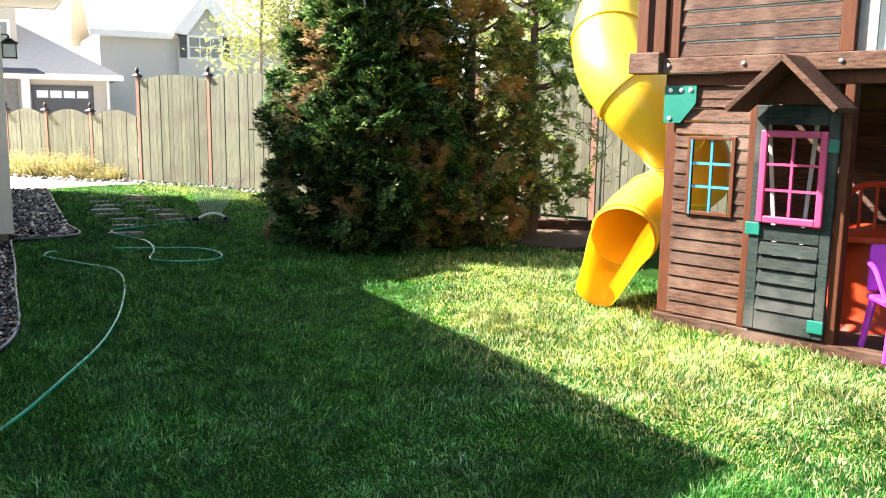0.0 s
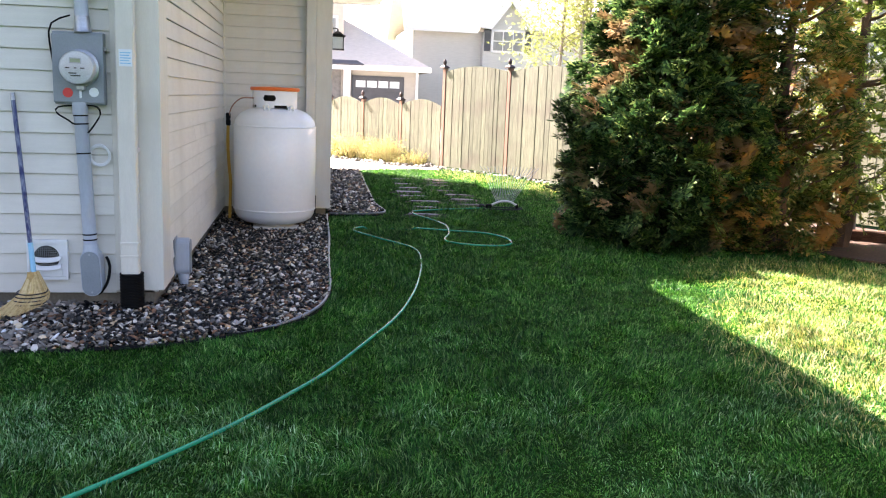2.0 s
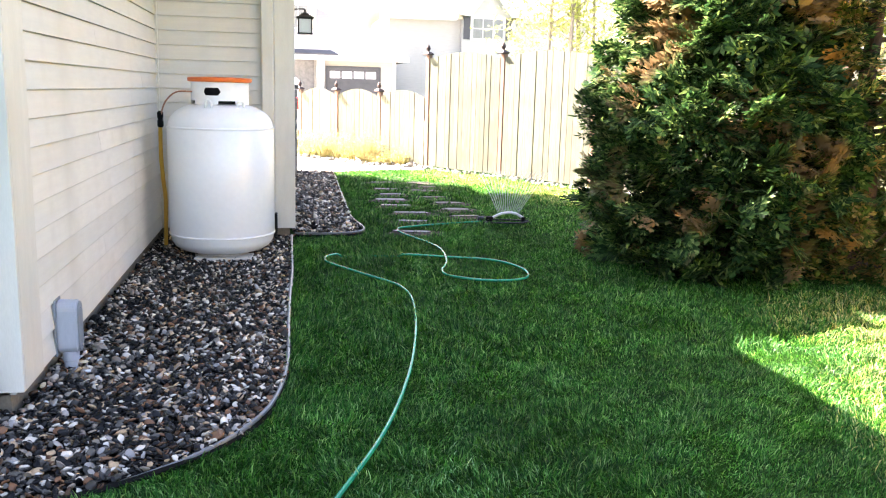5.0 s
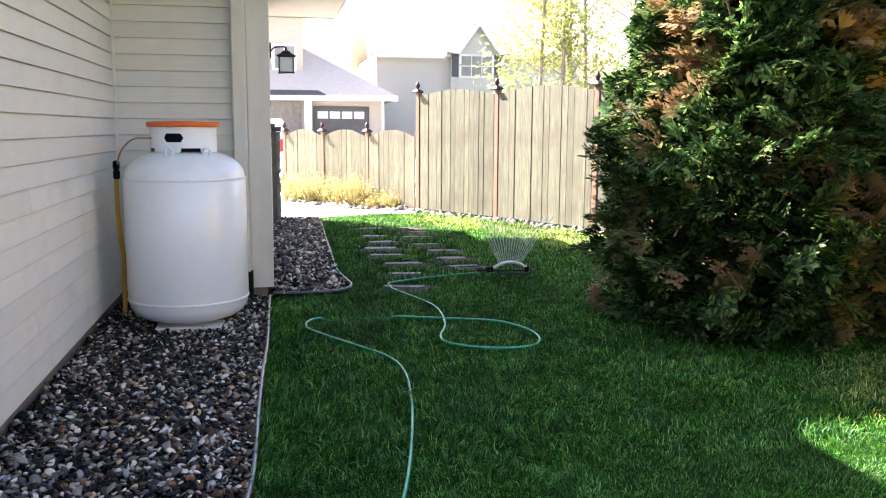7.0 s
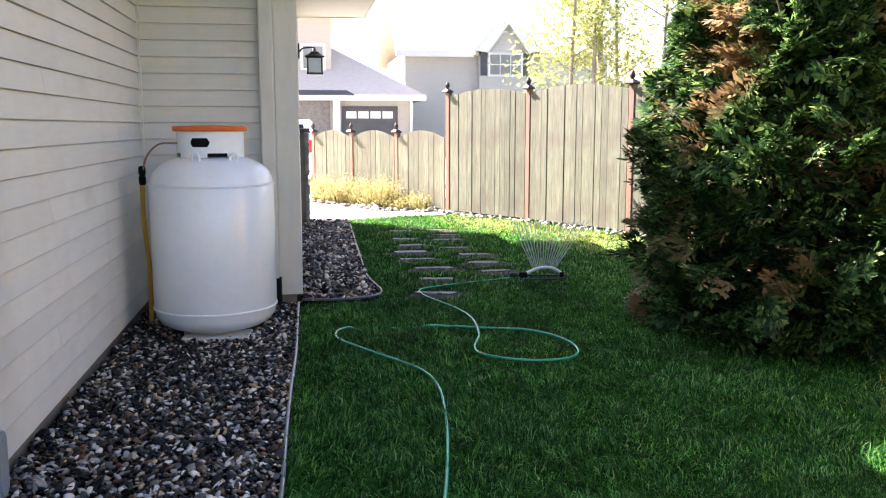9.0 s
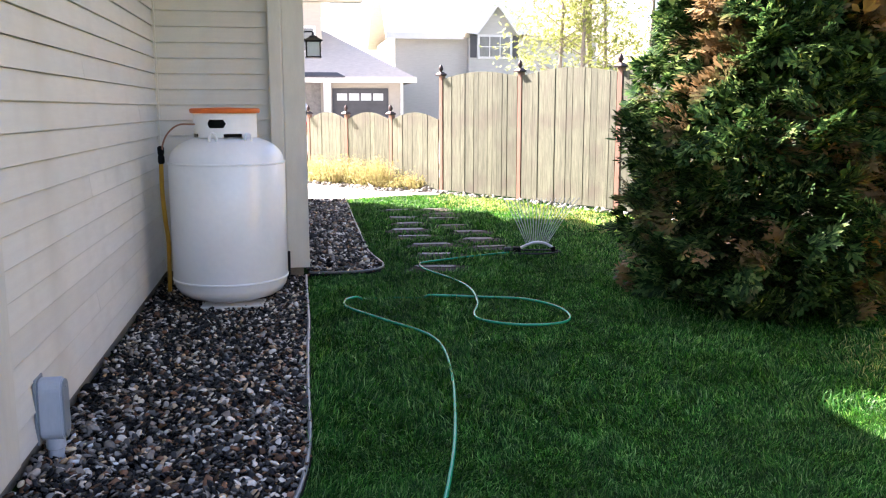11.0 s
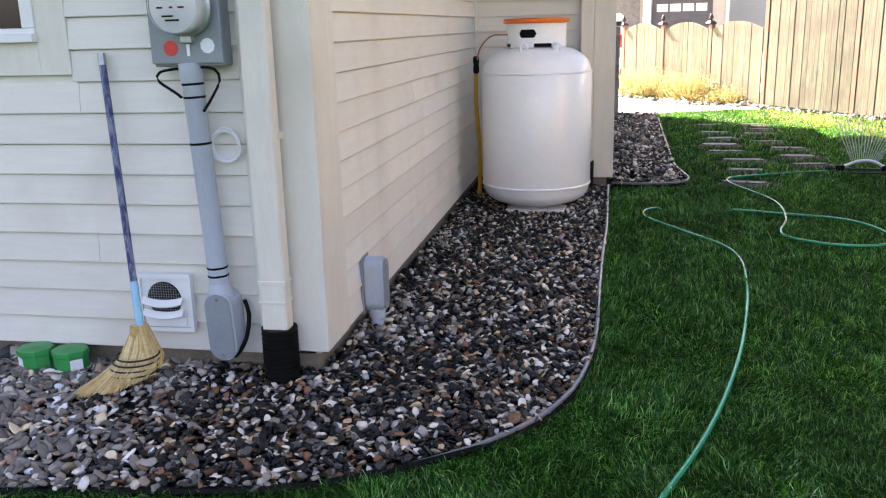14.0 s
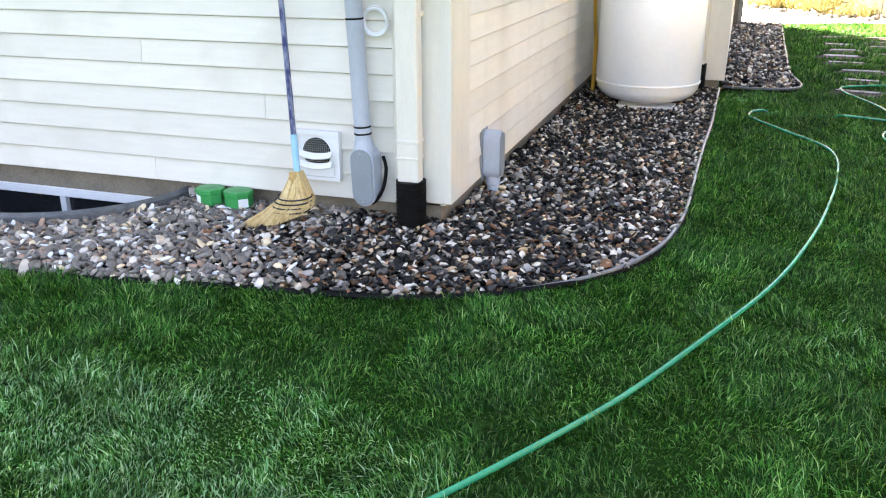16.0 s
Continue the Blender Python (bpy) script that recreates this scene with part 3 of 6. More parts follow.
cellar = thing("window_2", pose((CELLAR[0] + CELLAR[1]) / 2, 5.15, CELLAR[2]), "white framed cellar window down in the window well", "window", kind="structure")
cw, ch = (CELLAR[1] - CELLAR[0]) / 2, CELLAR[3] - CELLAR[2]
part("window_frame", boxes((-cw, cw, -0.02, 0.06, 0, 0.05), (-cw, cw, -0.02, 0.06, ch - 0.045, ch), (-cw, -cw + 0.045, -0.02, 0.06, 0.05, ch - 0.045), (cw - 0.045, cw, -0.02, 0.06, 0.05, ch - 0.045), (-0.06, -0.025, -0.015, 0.05, 0.05, ch - 0.045), bevel=0.003), WHITE_PLASTIC, cellar)
for a, b in ((-cw + 0.045, -0.06), (-0.025, cw - 0.045)):
    part("pane", boxes((a, b, 0.015, 0.025, 0.05, ch - 0.045)), DARK_GLASS, cellar)
bm = bmesh.new()
rows = []
for rad, z in ((1.0, -0.6), (1.0, 0.045), (1.025, 0.06), (1.06, 0.045), (1.06, -0.6)):
    rows.append([bm.verts.new((WELL[0] + WELL[2] * rad * math.cos(a), WELL[1] + 0.03 - WELL[3] * rad * math.sin(a), z)) for a in np.linspace(-0.02, math.pi + 0.02, 33)])
for a, b in zip(rows, rows[1:]):
    for k in range(32):
        bm.faces.new((a[k], a[k + 1], b[k + 1], b[k]))
well = tagged(part("window_well", bm, WELL_STEEL, smooth=True), "curved galvanised steel window well against the foundation", "window well")
well_floor = tagged(part("window_well_floor", slab([(x, y) for x, y in well_arc], -0.62, -0.58), SOIL), "dark soil at the bottom of the window well", "ground", kind="structure")

roof = thing("roof", pose(0, 0, EAVE), "low house roof with wide beige soffits and pale fascia", "roof", kind="structure")
OUT = 0.87
part("soffit", boxes((-9.6, SIDE_X + OUT, 4.33, WING_Y - OUT, 0, 0.03), (-9.6, WING_X + OUT, WING_Y - OUT, 14.2, 0, 0.03)), TRIM, roof)
part("fascia", boxes((SIDE_X + OUT, SIDE_X + OUT + 0.02, 4.31, WING_Y - OUT, -0.01, 0.09), (-9.6, SIDE_X + OUT, 4.31, 4.33, -0.01, 0.09), (SIDE_X + OUT + 0.02, WING_X + OUT + 0.02, WING_Y - OUT - 0.02, WING_Y - OUT, -0.01, 0.09), (WING_X + OUT, WING_X + OUT + 0.02, WING_Y - OUT, 14.2, -0.01, 0.09), (-9.6, WING_X + OUT + 0.02, 14.2, 14.22, -0.01, 0.09)), HOUSE_WHITE, roof)
bm = bmesh.new()
for x1, y0, y1 in ((SIDE_X + OUT, 4.33, WING_Y - OUT), (WING_X + OUT, WING_Y - OUT, 14.2)):
    v = [bm.verts.new(c) for c in ((x1, y0, 0.04), (x1, y1, 0.04), (-5.0, y1, 1.9), (-5.0, y0, 1.9), (-9.6, y1, 0.04), (-9.6, y0, 0.04))]
    bm.faces.new((v[0], v[1], v[2], v[3]))
    bm.faces.new((v[3], v[2], v[4], v[5]))
    bm.faces.new((v[0], v[3], v[5]))
    bm.faces.new((v[1], v[4], v[2]))
part("shingles", bm, SHINGLE, roof)

# stone veneer pier at the far end of the wing wall
pier = thing("stone_pier", pose(0.2, 14.75, 0), "grey stone veneer pier at the front corner of the house", "pier", kind="structure")
part("core", boxes((-0.25, 0.05, -0.35, 0.2, 0, 1.22)), CONCRETE, pier)
part("cap", boxes((-0.27, 0.12, -0.4, 0.25, 1.22, 1.28), bevel=0.01), SLAB, pier)
random.seed(4)
z = 0.0
while z < 1.2:
    h = min(random.uniform(0.07, 0.14), 1.22 - z)
    y = -0.37
    while y < 0.2:
        d = random.uniform(0.12, 0.26)
        part("stone", boxes((0.05, 0.05 + random.uniform(0.03, 0.06), y, min(y + d, 0.22) - 0.008, z, z + h - 0.008), bevel=0.006), STONE_VENEER, pier)
        y += d
    z += h


def lantern(m):
    t = thing("wall_lantern", m, "black iron wall lantern on a scrolled bracket", "lamp")
    part("wall_plate", boxes((0, 0.02, -0.05, 0.05, -0.02, 0.16), bevel=0.005), BLACK_METAL, t)
    part("arm", sweep(smooth_line([(0.02, 0, 0.06), (0.05, 0, 0.10), (0.12, 0, 0.115), (0.19, 0, 0.115), (0.2, 0, 0.09)], 0.02), 0.010, 8), BLACK_METAL, t, smooth=True)
    part("roof_cap", lathe([(0.010, 0.115), (0.022, 0.09), (0.018, 0.075), (0.05, 0.065), (0.075, 0.06), (0.075, 0.045), (0.105, 0.03), (0.165, 0.008), (0.17, 0.0), (0.14, -0.014)], 4, pose(0.2, 0, 0, 0, 0, 45)), BLACK_METAL, t)
    for sx in (-1, 1):
        for sy in (-1, 1):
            part("corner_bar", boxes((0.2 + sx * 0.085 - 0.008, 0.2 + sx * 0.085 + 0.008, sy * 0.085 - 0.008, sy * 0.085 + 0.008, -0.19, -0.005)), BLACK_METAL, t)
    for sx in (-1, 1):
        part("pane", boxes((0.2 + sx * 0.084 - 0.002, 0.2 + sx * 0.084 + 0.002, -0.077, 0.077, -0.19, -0.015)), WHITE_STICKER, t)
        part("pane", boxes((0.123, 0.277, sx * 0.084 - 0.002, sx * 0.084 + 0.002, -0.19, -0.015)), WHITE_STICKER, t)
    part("base", boxes((0.10, 0.30, -0.10, 0.10, -0.21, -0.19), bevel=0.005), BLACK_METAL, t)
    return t


lantern(pose(WING_X + 0.022, 13.4, 2.13) @ Matrix.Scale(0.98, 4))


# ---- drains on the walls ----
def downspout(m, height, label):
    t = thing("downspout", m, label, "downspout")
    bm = boxes((-0.052, 0.046, -0.085, -0.018, 0.20, height), bevel=0.010)
    part("pipe", bm, TRIM, t)
    part("joint_band", boxes((-0.0545, 0.0485, -0.0875, -0.016, 0.385, 0.40), bevel=0.002), TRIM, t)
    part("joint_band", boxes((-0.0545, 0.0485, -0.0875, -0.016, 0.315, 0.325), bevel=0.002), TRIM, t)
    for z in (0.9, 1.9):
        part("strap", boxes((-0.056, 0.05, -0.060, 0.0, z, z + 0.025), bevel=0.002), TRIM, t)
    bm = bmesh.new()
    n = 22
    prof = []
    for k in range(n):
        prof += [(0.066 if k % 2 else 0.061, 0.02 + 0.2 * k / n), (0.066 if k % 2 else 0.061, 0.02 + 0.2 * (k + 0.8) / n)]
    lathe(prof, 24, pose(0, -0.05, 0), bm)
    part("drain_boot", bm, BLACK, t, "black corrugated plastic boot", smooth=True)
    return t


spout = downspout(pose(-1.028, FRONT_Y - 0.024, 0), 2.68, "square beige downspout with a black corrugated boot")
st = part("sticker", boxes((-0.032, 0.036, -0.0885, -0.0865, 1.365, 1.455)), WHITE_STICKER, spout, "pale blue printed paper sticker")
for k in range(5):
    part("print_line", boxes((-0.026, 0.030 - 0.008 * (k % 2), -0.0895, -0.0884, 1.378 + k * 0.014, 1.384 + k * 0.014)), BLUE_PRINT, st)
downspout(pose(-0.02, WING_Y - 0.004, 0), 2.68, "square beige downspout behind the gas tank")


# ---- gas tank ----
def gas_tank(m):
    t = thing("gas_tank", m, "tall white propane tank with an orange lid rim, standing on gravel", "gas tank")
    R = 0.378
    prof = [(0.16, 0.012), (0.235, 0.016), (0.295, 0.030), (0.340, 0.058), (0.366, 0.098), (R - 0.003, 0.142)]
    prof += [(R, 0.147), (R, 0.905), (R - 0.003, 0.91), (R - 0.006, 0.922)]
    for k in range(1, 9):
        a = k / 8 * math.pi / 2
        prof.append((0.12 + (R - 0.126) * math.cos(a), 0.922 + 0.162 * math.sin(a)))
    part("body", lathe(prof, 64), WHITE_TANK, t, smooth=True)
    part("weld_seam", lathe([(R - 0.004, 0.905), (R + 0.0045, 0.909), (R + 0.0045, 0.918), (R - 0.005, 0.922)], 64), WHITE_TANK, t, smooth=True)
    part("weld_seam", lathe([(R - 0.004, 0.140), (R + 0.0045, 0.144), (R + 0.0045, 0.153), (R - 0.004, 0.157)], 64), WHITE_TANK, t, smooth=True)
    part("foot_ring", lathe([(0.205, 0.0), (0.205, 0.016), (0.195, 0.016), (0.195, 0.0)], 48), TANK_DIRT, t, "grimy steel foot ring", smooth=True)
    bm = bmesh.new()
    seg, RC = 72, 0.203
    cols = []
    for k in range(seg):
        a = 2 * math.pi * k / seg
        cols.append([bm.verts.new((r * math.cos(a), r * math.sin(a), z)) for r in (RC, RC - 0.006) for z in (1.078, 1.105, 1.142, 1.196, 1.235)])
    centre = int(seg * 0.715)
    for k in range(seg):
        a, b = cols[k], cols[(k + 1) % seg]
        notch = k % 18 in (0, 1, 2, 3, 4, 5, 6)
        slot = abs(k - centre) <= 3
        for j in range(4):
            if j == 0 and notch:
                continue
            if slot and j == 2:
                # the hand hole narrows to a point at both ends
                if abs(k - centre) == 3:
                    near, far = (a, b) if k < centre else (b, a)
                    mid = bm.verts.new((near[2].co + near[3].co) / 2)
                    bm.faces.new((near[2], far[2], mid))
                    bm.faces.new((mid, far[3], near[3]))
                continue
            bm.faces.new((a[j], b[j], b[j + 1], a[j + 1]))
            bm.faces.new((a[5 + j], a[6 + j], b[6 + j], b[5 + j]))
    part("collar", bm, WHITE_TANK, t, smooth=True)
    # added black lining stands in for the shade seen through the hand hole
    bml = bmesh.new()
    lining = [[bml.verts.new((0.185 * math.cos(q), 0.185 * math.sin(q), z)) for q in np.linspace(0, 2 * math.pi, 41)[:-1]] for z in (1.085, 1.233)]
    for k in range(40):
        bml.faces.new((lining[0][k], lining[0][(k + 1) % 40], lining[1][(k + 1) % 40], lining[1][k]))
    part("shade_lining", bml, BLACK, t, "black lining added inside the collar to darken its hollow")
    part("lid_rim", lathe([(0.203, 1.235), (0.222, 1.237), (0.226, 1.245), (0.226, 1.262), (0.215, 1.268), (0.05, 1.273), (0.01, 1.274)], 64), ORANGE, t, "orange plastic lid", smooth=True)
    part("valve_body", lathe([(0.05, 1.09), (0.05, 1.16), (0.03, 1.17), (0.03, 1.23)], 20), STEEL, t, smooth=True)
    part("lifting_lug", sweep(smooth_line([(-0.085, -0.235, 1.05), (-0.085, -0.262, 1.095), (-0.065, -0.268, 1.113), (-0.045, -0.262, 1.095), (-0.045, -0.235, 1.05)], 0.01), 0.009, 8), WHITE_TANK, t, smooth=True)
    part("lifting_lug", sweep(smooth_line([(0.13, -0.19, 1.05), (0.14, -0.22, 1.10), (0.17, -0.20, 1.10), (0.17, -0.17, 1.05)], 0.01), 0.009, 8), WHITE_TANK, t, smooth=True)
    pig = part("gas_line", sweep(smooth_line([(-0.06, -0.10, 1.17), (-0.20, -0.07, 1.165), (-0.30, -0.02, 1.16), (-0.38, 0.05, 1.10), (-0.42, 0.09, 1.02), (-0.432, 0.11, 0.93)], 0.02), 0.006, 8), COPPER, t, "thin copper gas line", smooth=True)
    part("coupling", lathe([(0.014, 0), (0.022, 0.01), (0.022, 0.05), (0.016, 0.06), (0.022, 0.07), (0.022, 0.11), (0.012, 0.12)], 12, pose(-0.435, 0.11, 0.90)), BLACK, t, "black gas coupling", smooth=True)
    part("supply_pipe", sweep(smooth_line([(-0.437, 0.11, 0.90), (-0.44, 0.12, 0.7), (-0.43, 0.13, 0.5), (-0.42, 0.14, 0.36), (-0.43, 0.16, 0.02)], 0.03), 0.015, 8), YELLOW_PIPE, t, "yellow coated supply pipe", smooth=True)
    return t


gas_tank(pose(-0.35, 8.29, 0.036))
for sx in (-1, 1):
    blk = part("paving_block", boxes((-0.20, 0.20, -0.11, 0.11, -0.01, 0.037), bevel=0.006), PAVING)
    blk.matrix_basis = pose(-0.33 + sx * 0.0, 8.29 + sx * 0.20, 0, 0, 0, 4 * sx)
    tagged(blk, "pale concrete block under the gas tank", "block", group="blocks under the tank")


# ---- electric meter and conduit ----
def pill(w, h, d, m):
    """A flat plate with round ends, w wide, h high, d thick, standing in the xz plane and facing -y."""
    r = w / 2
    line = [(r * math.cos(q), h / 2 - r + r * math.sin(q)) for q in np.linspace(0, math.pi, 13)]
    line += [(r * math.cos(q), -h / 2 + r + r * math.sin(q)) for q in np.linspace(math.pi, 2 * math.pi, 13)]
    bm = slab(line, 0.0, d)
    bmesh.ops.bevel(bm, geom=[e for e in bm.edges if e.calc_face_angle(0) > 1.2 and abs(e.verts[0].co.z - e.verts[1].co.z) < 1e-6], offset=min(0.006, d * 0.4), segments=2, affect="EDGES")
    bmesh.ops.transform(bm, matrix=m @ pose(0, 0, 0, 90), verts=bm.verts)
    return bm


def meter(m):
    t = thing("electric_meter", m, "grey steel meter box with a round glass electric meter", "electric meter")
    part("enclosure", boxes((-0.185, 0.072, -0.072, 0, 0, 0.385), bevel=0.006), GREY_BOX, t)
    part("cover_lip", boxes((-0.187, 0.074, -0.085, -0.0721, 0.01, 0.372), bevel=0.004), GREY_BOX, t)
    mm = pose(-0.04, -0.085, 0.195, 90, 0, 0)
    part("socket_ring", lathe([(0.095, 0), (0.098, 0.01), (0.098, 0.03), (0.09, 0.035)], 40, mm), STEEL, t, smooth=True)
    d = part("meter_drum", lathe([(0.084, 0.03), (0.084, 0.085), (0.08, 0.095), (0.078, 0.096)], 40, mm), LIGHT_GREY, t, "pale grey meter drum", smooth=True)
    part("display_frame", boxes((-0.075, -0.015, -0.1825, -0.1815, 0.215, 0.245)), STEEL, d)
    part("display", boxes((-0.070, -0.020, -0.1835, -0.1826, 0.22, 0.24)), LCD, d)
    for x, z, w in ((-0.085, 0.192, 0.022), (-0.045, 0.192, 0.012), (-0.01, 0.192, 0.022), (-0.06, 0.165, 0.04), (-0.045, 0.152, 0.05)):
        part("marking", boxes((x - w / 2, x + w / 2, -0.1826, -0.1814, z - 0.003, z + 0.003)), BLACK, d)
    part("glass_dome", lathe([(0.087, 0.03), (0.087, 0.10), (0.08, 0.108), (0.02, 0.11)], 40, mm), CLEAR, d, smooth=True).visible_shadow = False
    part("seal_bracket", boxes((-0.06, -0.02, -0.118, -0.086, 0.078, 0.103), bevel=0.004), STEEL, t)
    part("seal_tag", boxes((-0.052, -0.041, -0.091, -0.0865, 0.035, 0.075)), WHITE_STICKER, t)
    part("round_sticker", lathe([(0.026, 0), (0.026, 0.0012)], 24, pose(-0.112, -0.0855, 0.062, 90)), RED_STICKER, t, "red round inspection sticker")
    part("round_sticker", lathe([(0.026, 0), (0.026, 0.0012)], 9, pose(0.022, -0.0855, 0.068, 90)), WHITE_STICKER, t, "white round inspection sticker")
    part("hasp", boxes((0.0725, 0.080, -0.06, -0.02, 0.29, 0.31), bevel=0.002), STEEL, t)
    return t


MX = -1.195
meter(pose(MX - 0.022, FRONT_Y - 0.014, 1.152))
cond = thing("conduit", pose(MX - 0.035, FRONT_Y - 0.075, 0, 0, -2.3, 0), "pale grey plastic electric conduit below and above the meter", "conduit")
part("pipe", lathe([(0.036, 0.36), (0.036, 1.10), (0.040, 1.105), (0.040, 1.165)], 24), GREY_PVC, cond, smooth=True)
part("pipe", lathe([(0.036, 1.62), (0.036, 2.69)], 24, pose(0.045, 0, 0)), GREY_PVC, cond, smooth=True)
part("hub", lathe([(0.048, 1.535), (0.042, 1.55), (0.038, 1.62)], 20, pose(0.045, 0, 0)), STEEL, cond, smooth=True)
for z in (0.405, 0.435, 0.885, 1.045, 1.09):
    part("tie_band", lathe([(0.0365, z), (0.0385, z + 0.002), (0.0385, z + 0.006), (0.0365, z + 0.008)], 20), BLACK, cond, "black cable tie")
part("pipe_strap", boxes((-0.03, 0.12, -0.04, 0.055, 1.72, 1.745), bevel=0.004), STEEL, cond)
lb = part("conduit_body", pill(0.108, 0.262, 0.10, pose(0, 0.058, 0.222)), GREY_PVC, cond, "rounded grey conduit elbow box")
part("cover", pill(0.098, 0.25, 0.005, pose(0, -0.042, 0.222)), GREY_BOX, lb)
for z in (0.115, 0.33):
    part("screw", lathe([(0.006, 0), (0.005, 0.003)], 10, pose(0, -0.047, z, 90)), STEEL, lb)
part("collar", lathe([(0.046, 0.33), (0.042, 0.36), (0.038, 0.38)], 20), GREY_PVC, cond, smooth=True)
part("ground_cable", sweep(smooth_line([(0.07, 0.04, 0.30), (0.09, 0.02, 0.25), (0.075, 0.0, 0.16), (0.03, -0.01, 0.10), (-0.02, 0.02, 0.10)], 0.02), 0.008, 8), BLACK, cond, "black cable loop", smooth=True)
part("ground_cable", sweep(smooth_line([(0.02, 0, 1.15), (0.09, -0.01, 1.14), (0.105, -0.01, 1.10), (0.07, -0.02, 1.04), (0.037, -0.02, 1.0)], 0.02), 0.005, 6), BLACK, cond, "black cable loop", smooth=True)
part("ground_cable", sweep(smooth_line([(-0.02, 0, 1.15), (-0.11, -0.01, 1.14), (-0.12, -0.01, 1.11), (-0.06, -0.02, 1.07), (-0.037, -0.02, 1.05)], 0.02), 0.005, 6), BLACK, cond, "black cable loop", smooth=True)
part("side_cable", sweep(smooth_line([(-0.01, -0.03, 1.62), (-0.09, 0.02, 1.60), (-0.135, 0.02, 1.54), (-0.12, 0.03, 1.30), (-0.11, 0.02, 1.2)], 0.03), 0.005, 6), BLACK, cond, "thin black cable", smooth=True)
bm = bmesh.new()
random.seed(7)
for k in range(5):
    r, cx, cz = random.uniform(0.048, 0.062), random.uniform(-0.006, 0.006), random.uniform(-0.008, 0.008)
    sweep([(cx + r * math.cos(a), -0.004 * k, cz + 1.05 * r * math.sin(a)) for a in np.linspace(0, 2 * math.pi, 36)], 0.003, 5, bm, up=Vector((0, 1, 0)))
coil = part("cable_coil", bm, WHITE_PLASTIC, smooth=True)
coil.matrix_basis = pose(-1.188, FRONT_Y - 0.034, 0.88)
tagged(coil, "small coil of thin white cable hung on the siding", "cable")


def dryer_vent(m):
    t = thing("wall_vent", m, "white plastic wall vent hood with louvres", "vent")
    part("flange", boxes((-0.108, 0.108, -0.022, 0, 0, 0.225), bevel=0.005), WHITE_PLASTIC, t)
    part("rim", boxes((-0.108, 0.108, -0.032, -0.022, 0.205, 0.225), (-0.108, 0.108, -0.032, -0.022, 0, 0.015), (-0.108, -0.095, -0.032, -0.022, 0.015, 0.205), (0.095, 0.108, -0.032, -0.022, 0.015, 0.205)), WHITE_PLASTIC, t)
    part("mesh_screen", lathe([(0.068, 0), (0.068, 0.003)], 28, pose(-0.005, -0.0225, 0.125, 90)), BLACK, t, "dark mesh screen")
    bmg = bmesh.new()
    for k in range(-6, 7):
        box(bmg, -0.005 + k * 0.010 - 0.0008, -0.005 + k * 0.010 + 0.0008, -0.0275, -0.026, 0.125 - math.sqrt(max(0, 0.066 ** 2 - (k * 0.01) ** 2)), 0.125 + math.sqrt(max(0, 0.066 ** 2 - (k * 0.01) ** 2)))
        box(bmg, -0.005 - math.sqrt(max(0, 0.066 ** 2 - (k * 0.01) ** 2)), -0.005 + math.sqrt(max(0, 0.066 ** 2 - (k * 0.01) ** 2)), -0.0277, -0.0262, 0.125 + k * 0.010 - 0.0008, 0.125 + k * 0.010 + 0.0008)
    part("screen_wire", bmg, STEEL, t)
    for z in (0.118, 0.072):
        bmb = bmesh.new()
        cols = []
        for k in range(13):
            v = k / 6 - 1
            sag = 0.014 * (1 - v * v)
            cols.append([bmb.verts.new((-0.006 + 0.080 * v, y, z - sag + dz)) for y, dz in ((-0.034, 0.020), (-0.054, -0.002), (-0.051, -0.006), (-0.031, 0.016))])
        for p, q in zip(cols, cols[1:]):
            for j in range(4):
                bmb.faces.new((p[j], q[j], q[(j + 1) % 4], p[(j + 1) % 4]))
        bmb.faces.new(cols[0])
        bmb.faces.new(cols[-1][::-1])
        bmesh.ops.recalc_face_normals(bmb, faces=bmb.faces)
        part("louvre", bmb, WHITE_PLASTIC, t, smooth=True)
    part("lower_plate", boxes((-0.088, 0.080, -0.030, -0.0225, 0.018, 0.060), bevel=0.003), WHITE_PLASTIC, t)
    return t


dryer_vent(pose(-1.485, FRONT_Y - 0.016, 0.172))


def outlet_box(m):
    t = thing("junction_box", m, "grey plastic junction box on a short conduit", "junction box")
    part("back_plate", boxes((0.0, 0.012, -0.052, 0.052, 0.075, 0.325), bevel=0.004), GREY_BOX, t)
    part("box_body", pill(0.09, 0.24, 0.085, pose(0.012, 0, 0.20, 0, 0, 90)), GREY_PVC, t)
    cv = part("cover", pill(0.082, 0.225, 0.006, pose(0.097, 0, 0.20, 0, 0, 90)), GREY_BOX, t, "grey rounded cover plate")
    for z in (0.115, 0.285):
        part("screw", lathe([(0.006, 0), (0.005, 0.003)], 10, pose(0.103, 0, z, 0, 90, 0)), STEEL, cv)
    part("stub_pipe", lathe([(0.030, -0.02), (0.030, 0.045), (0.035, 0.05), (0.035, 0.09)], 20, pose(0.055, 0, 0)), GREY_PVC, t, smooth=True)
    return t


outlet_box(pose(SIDE_X + 0.014, 5.675, 0.0))


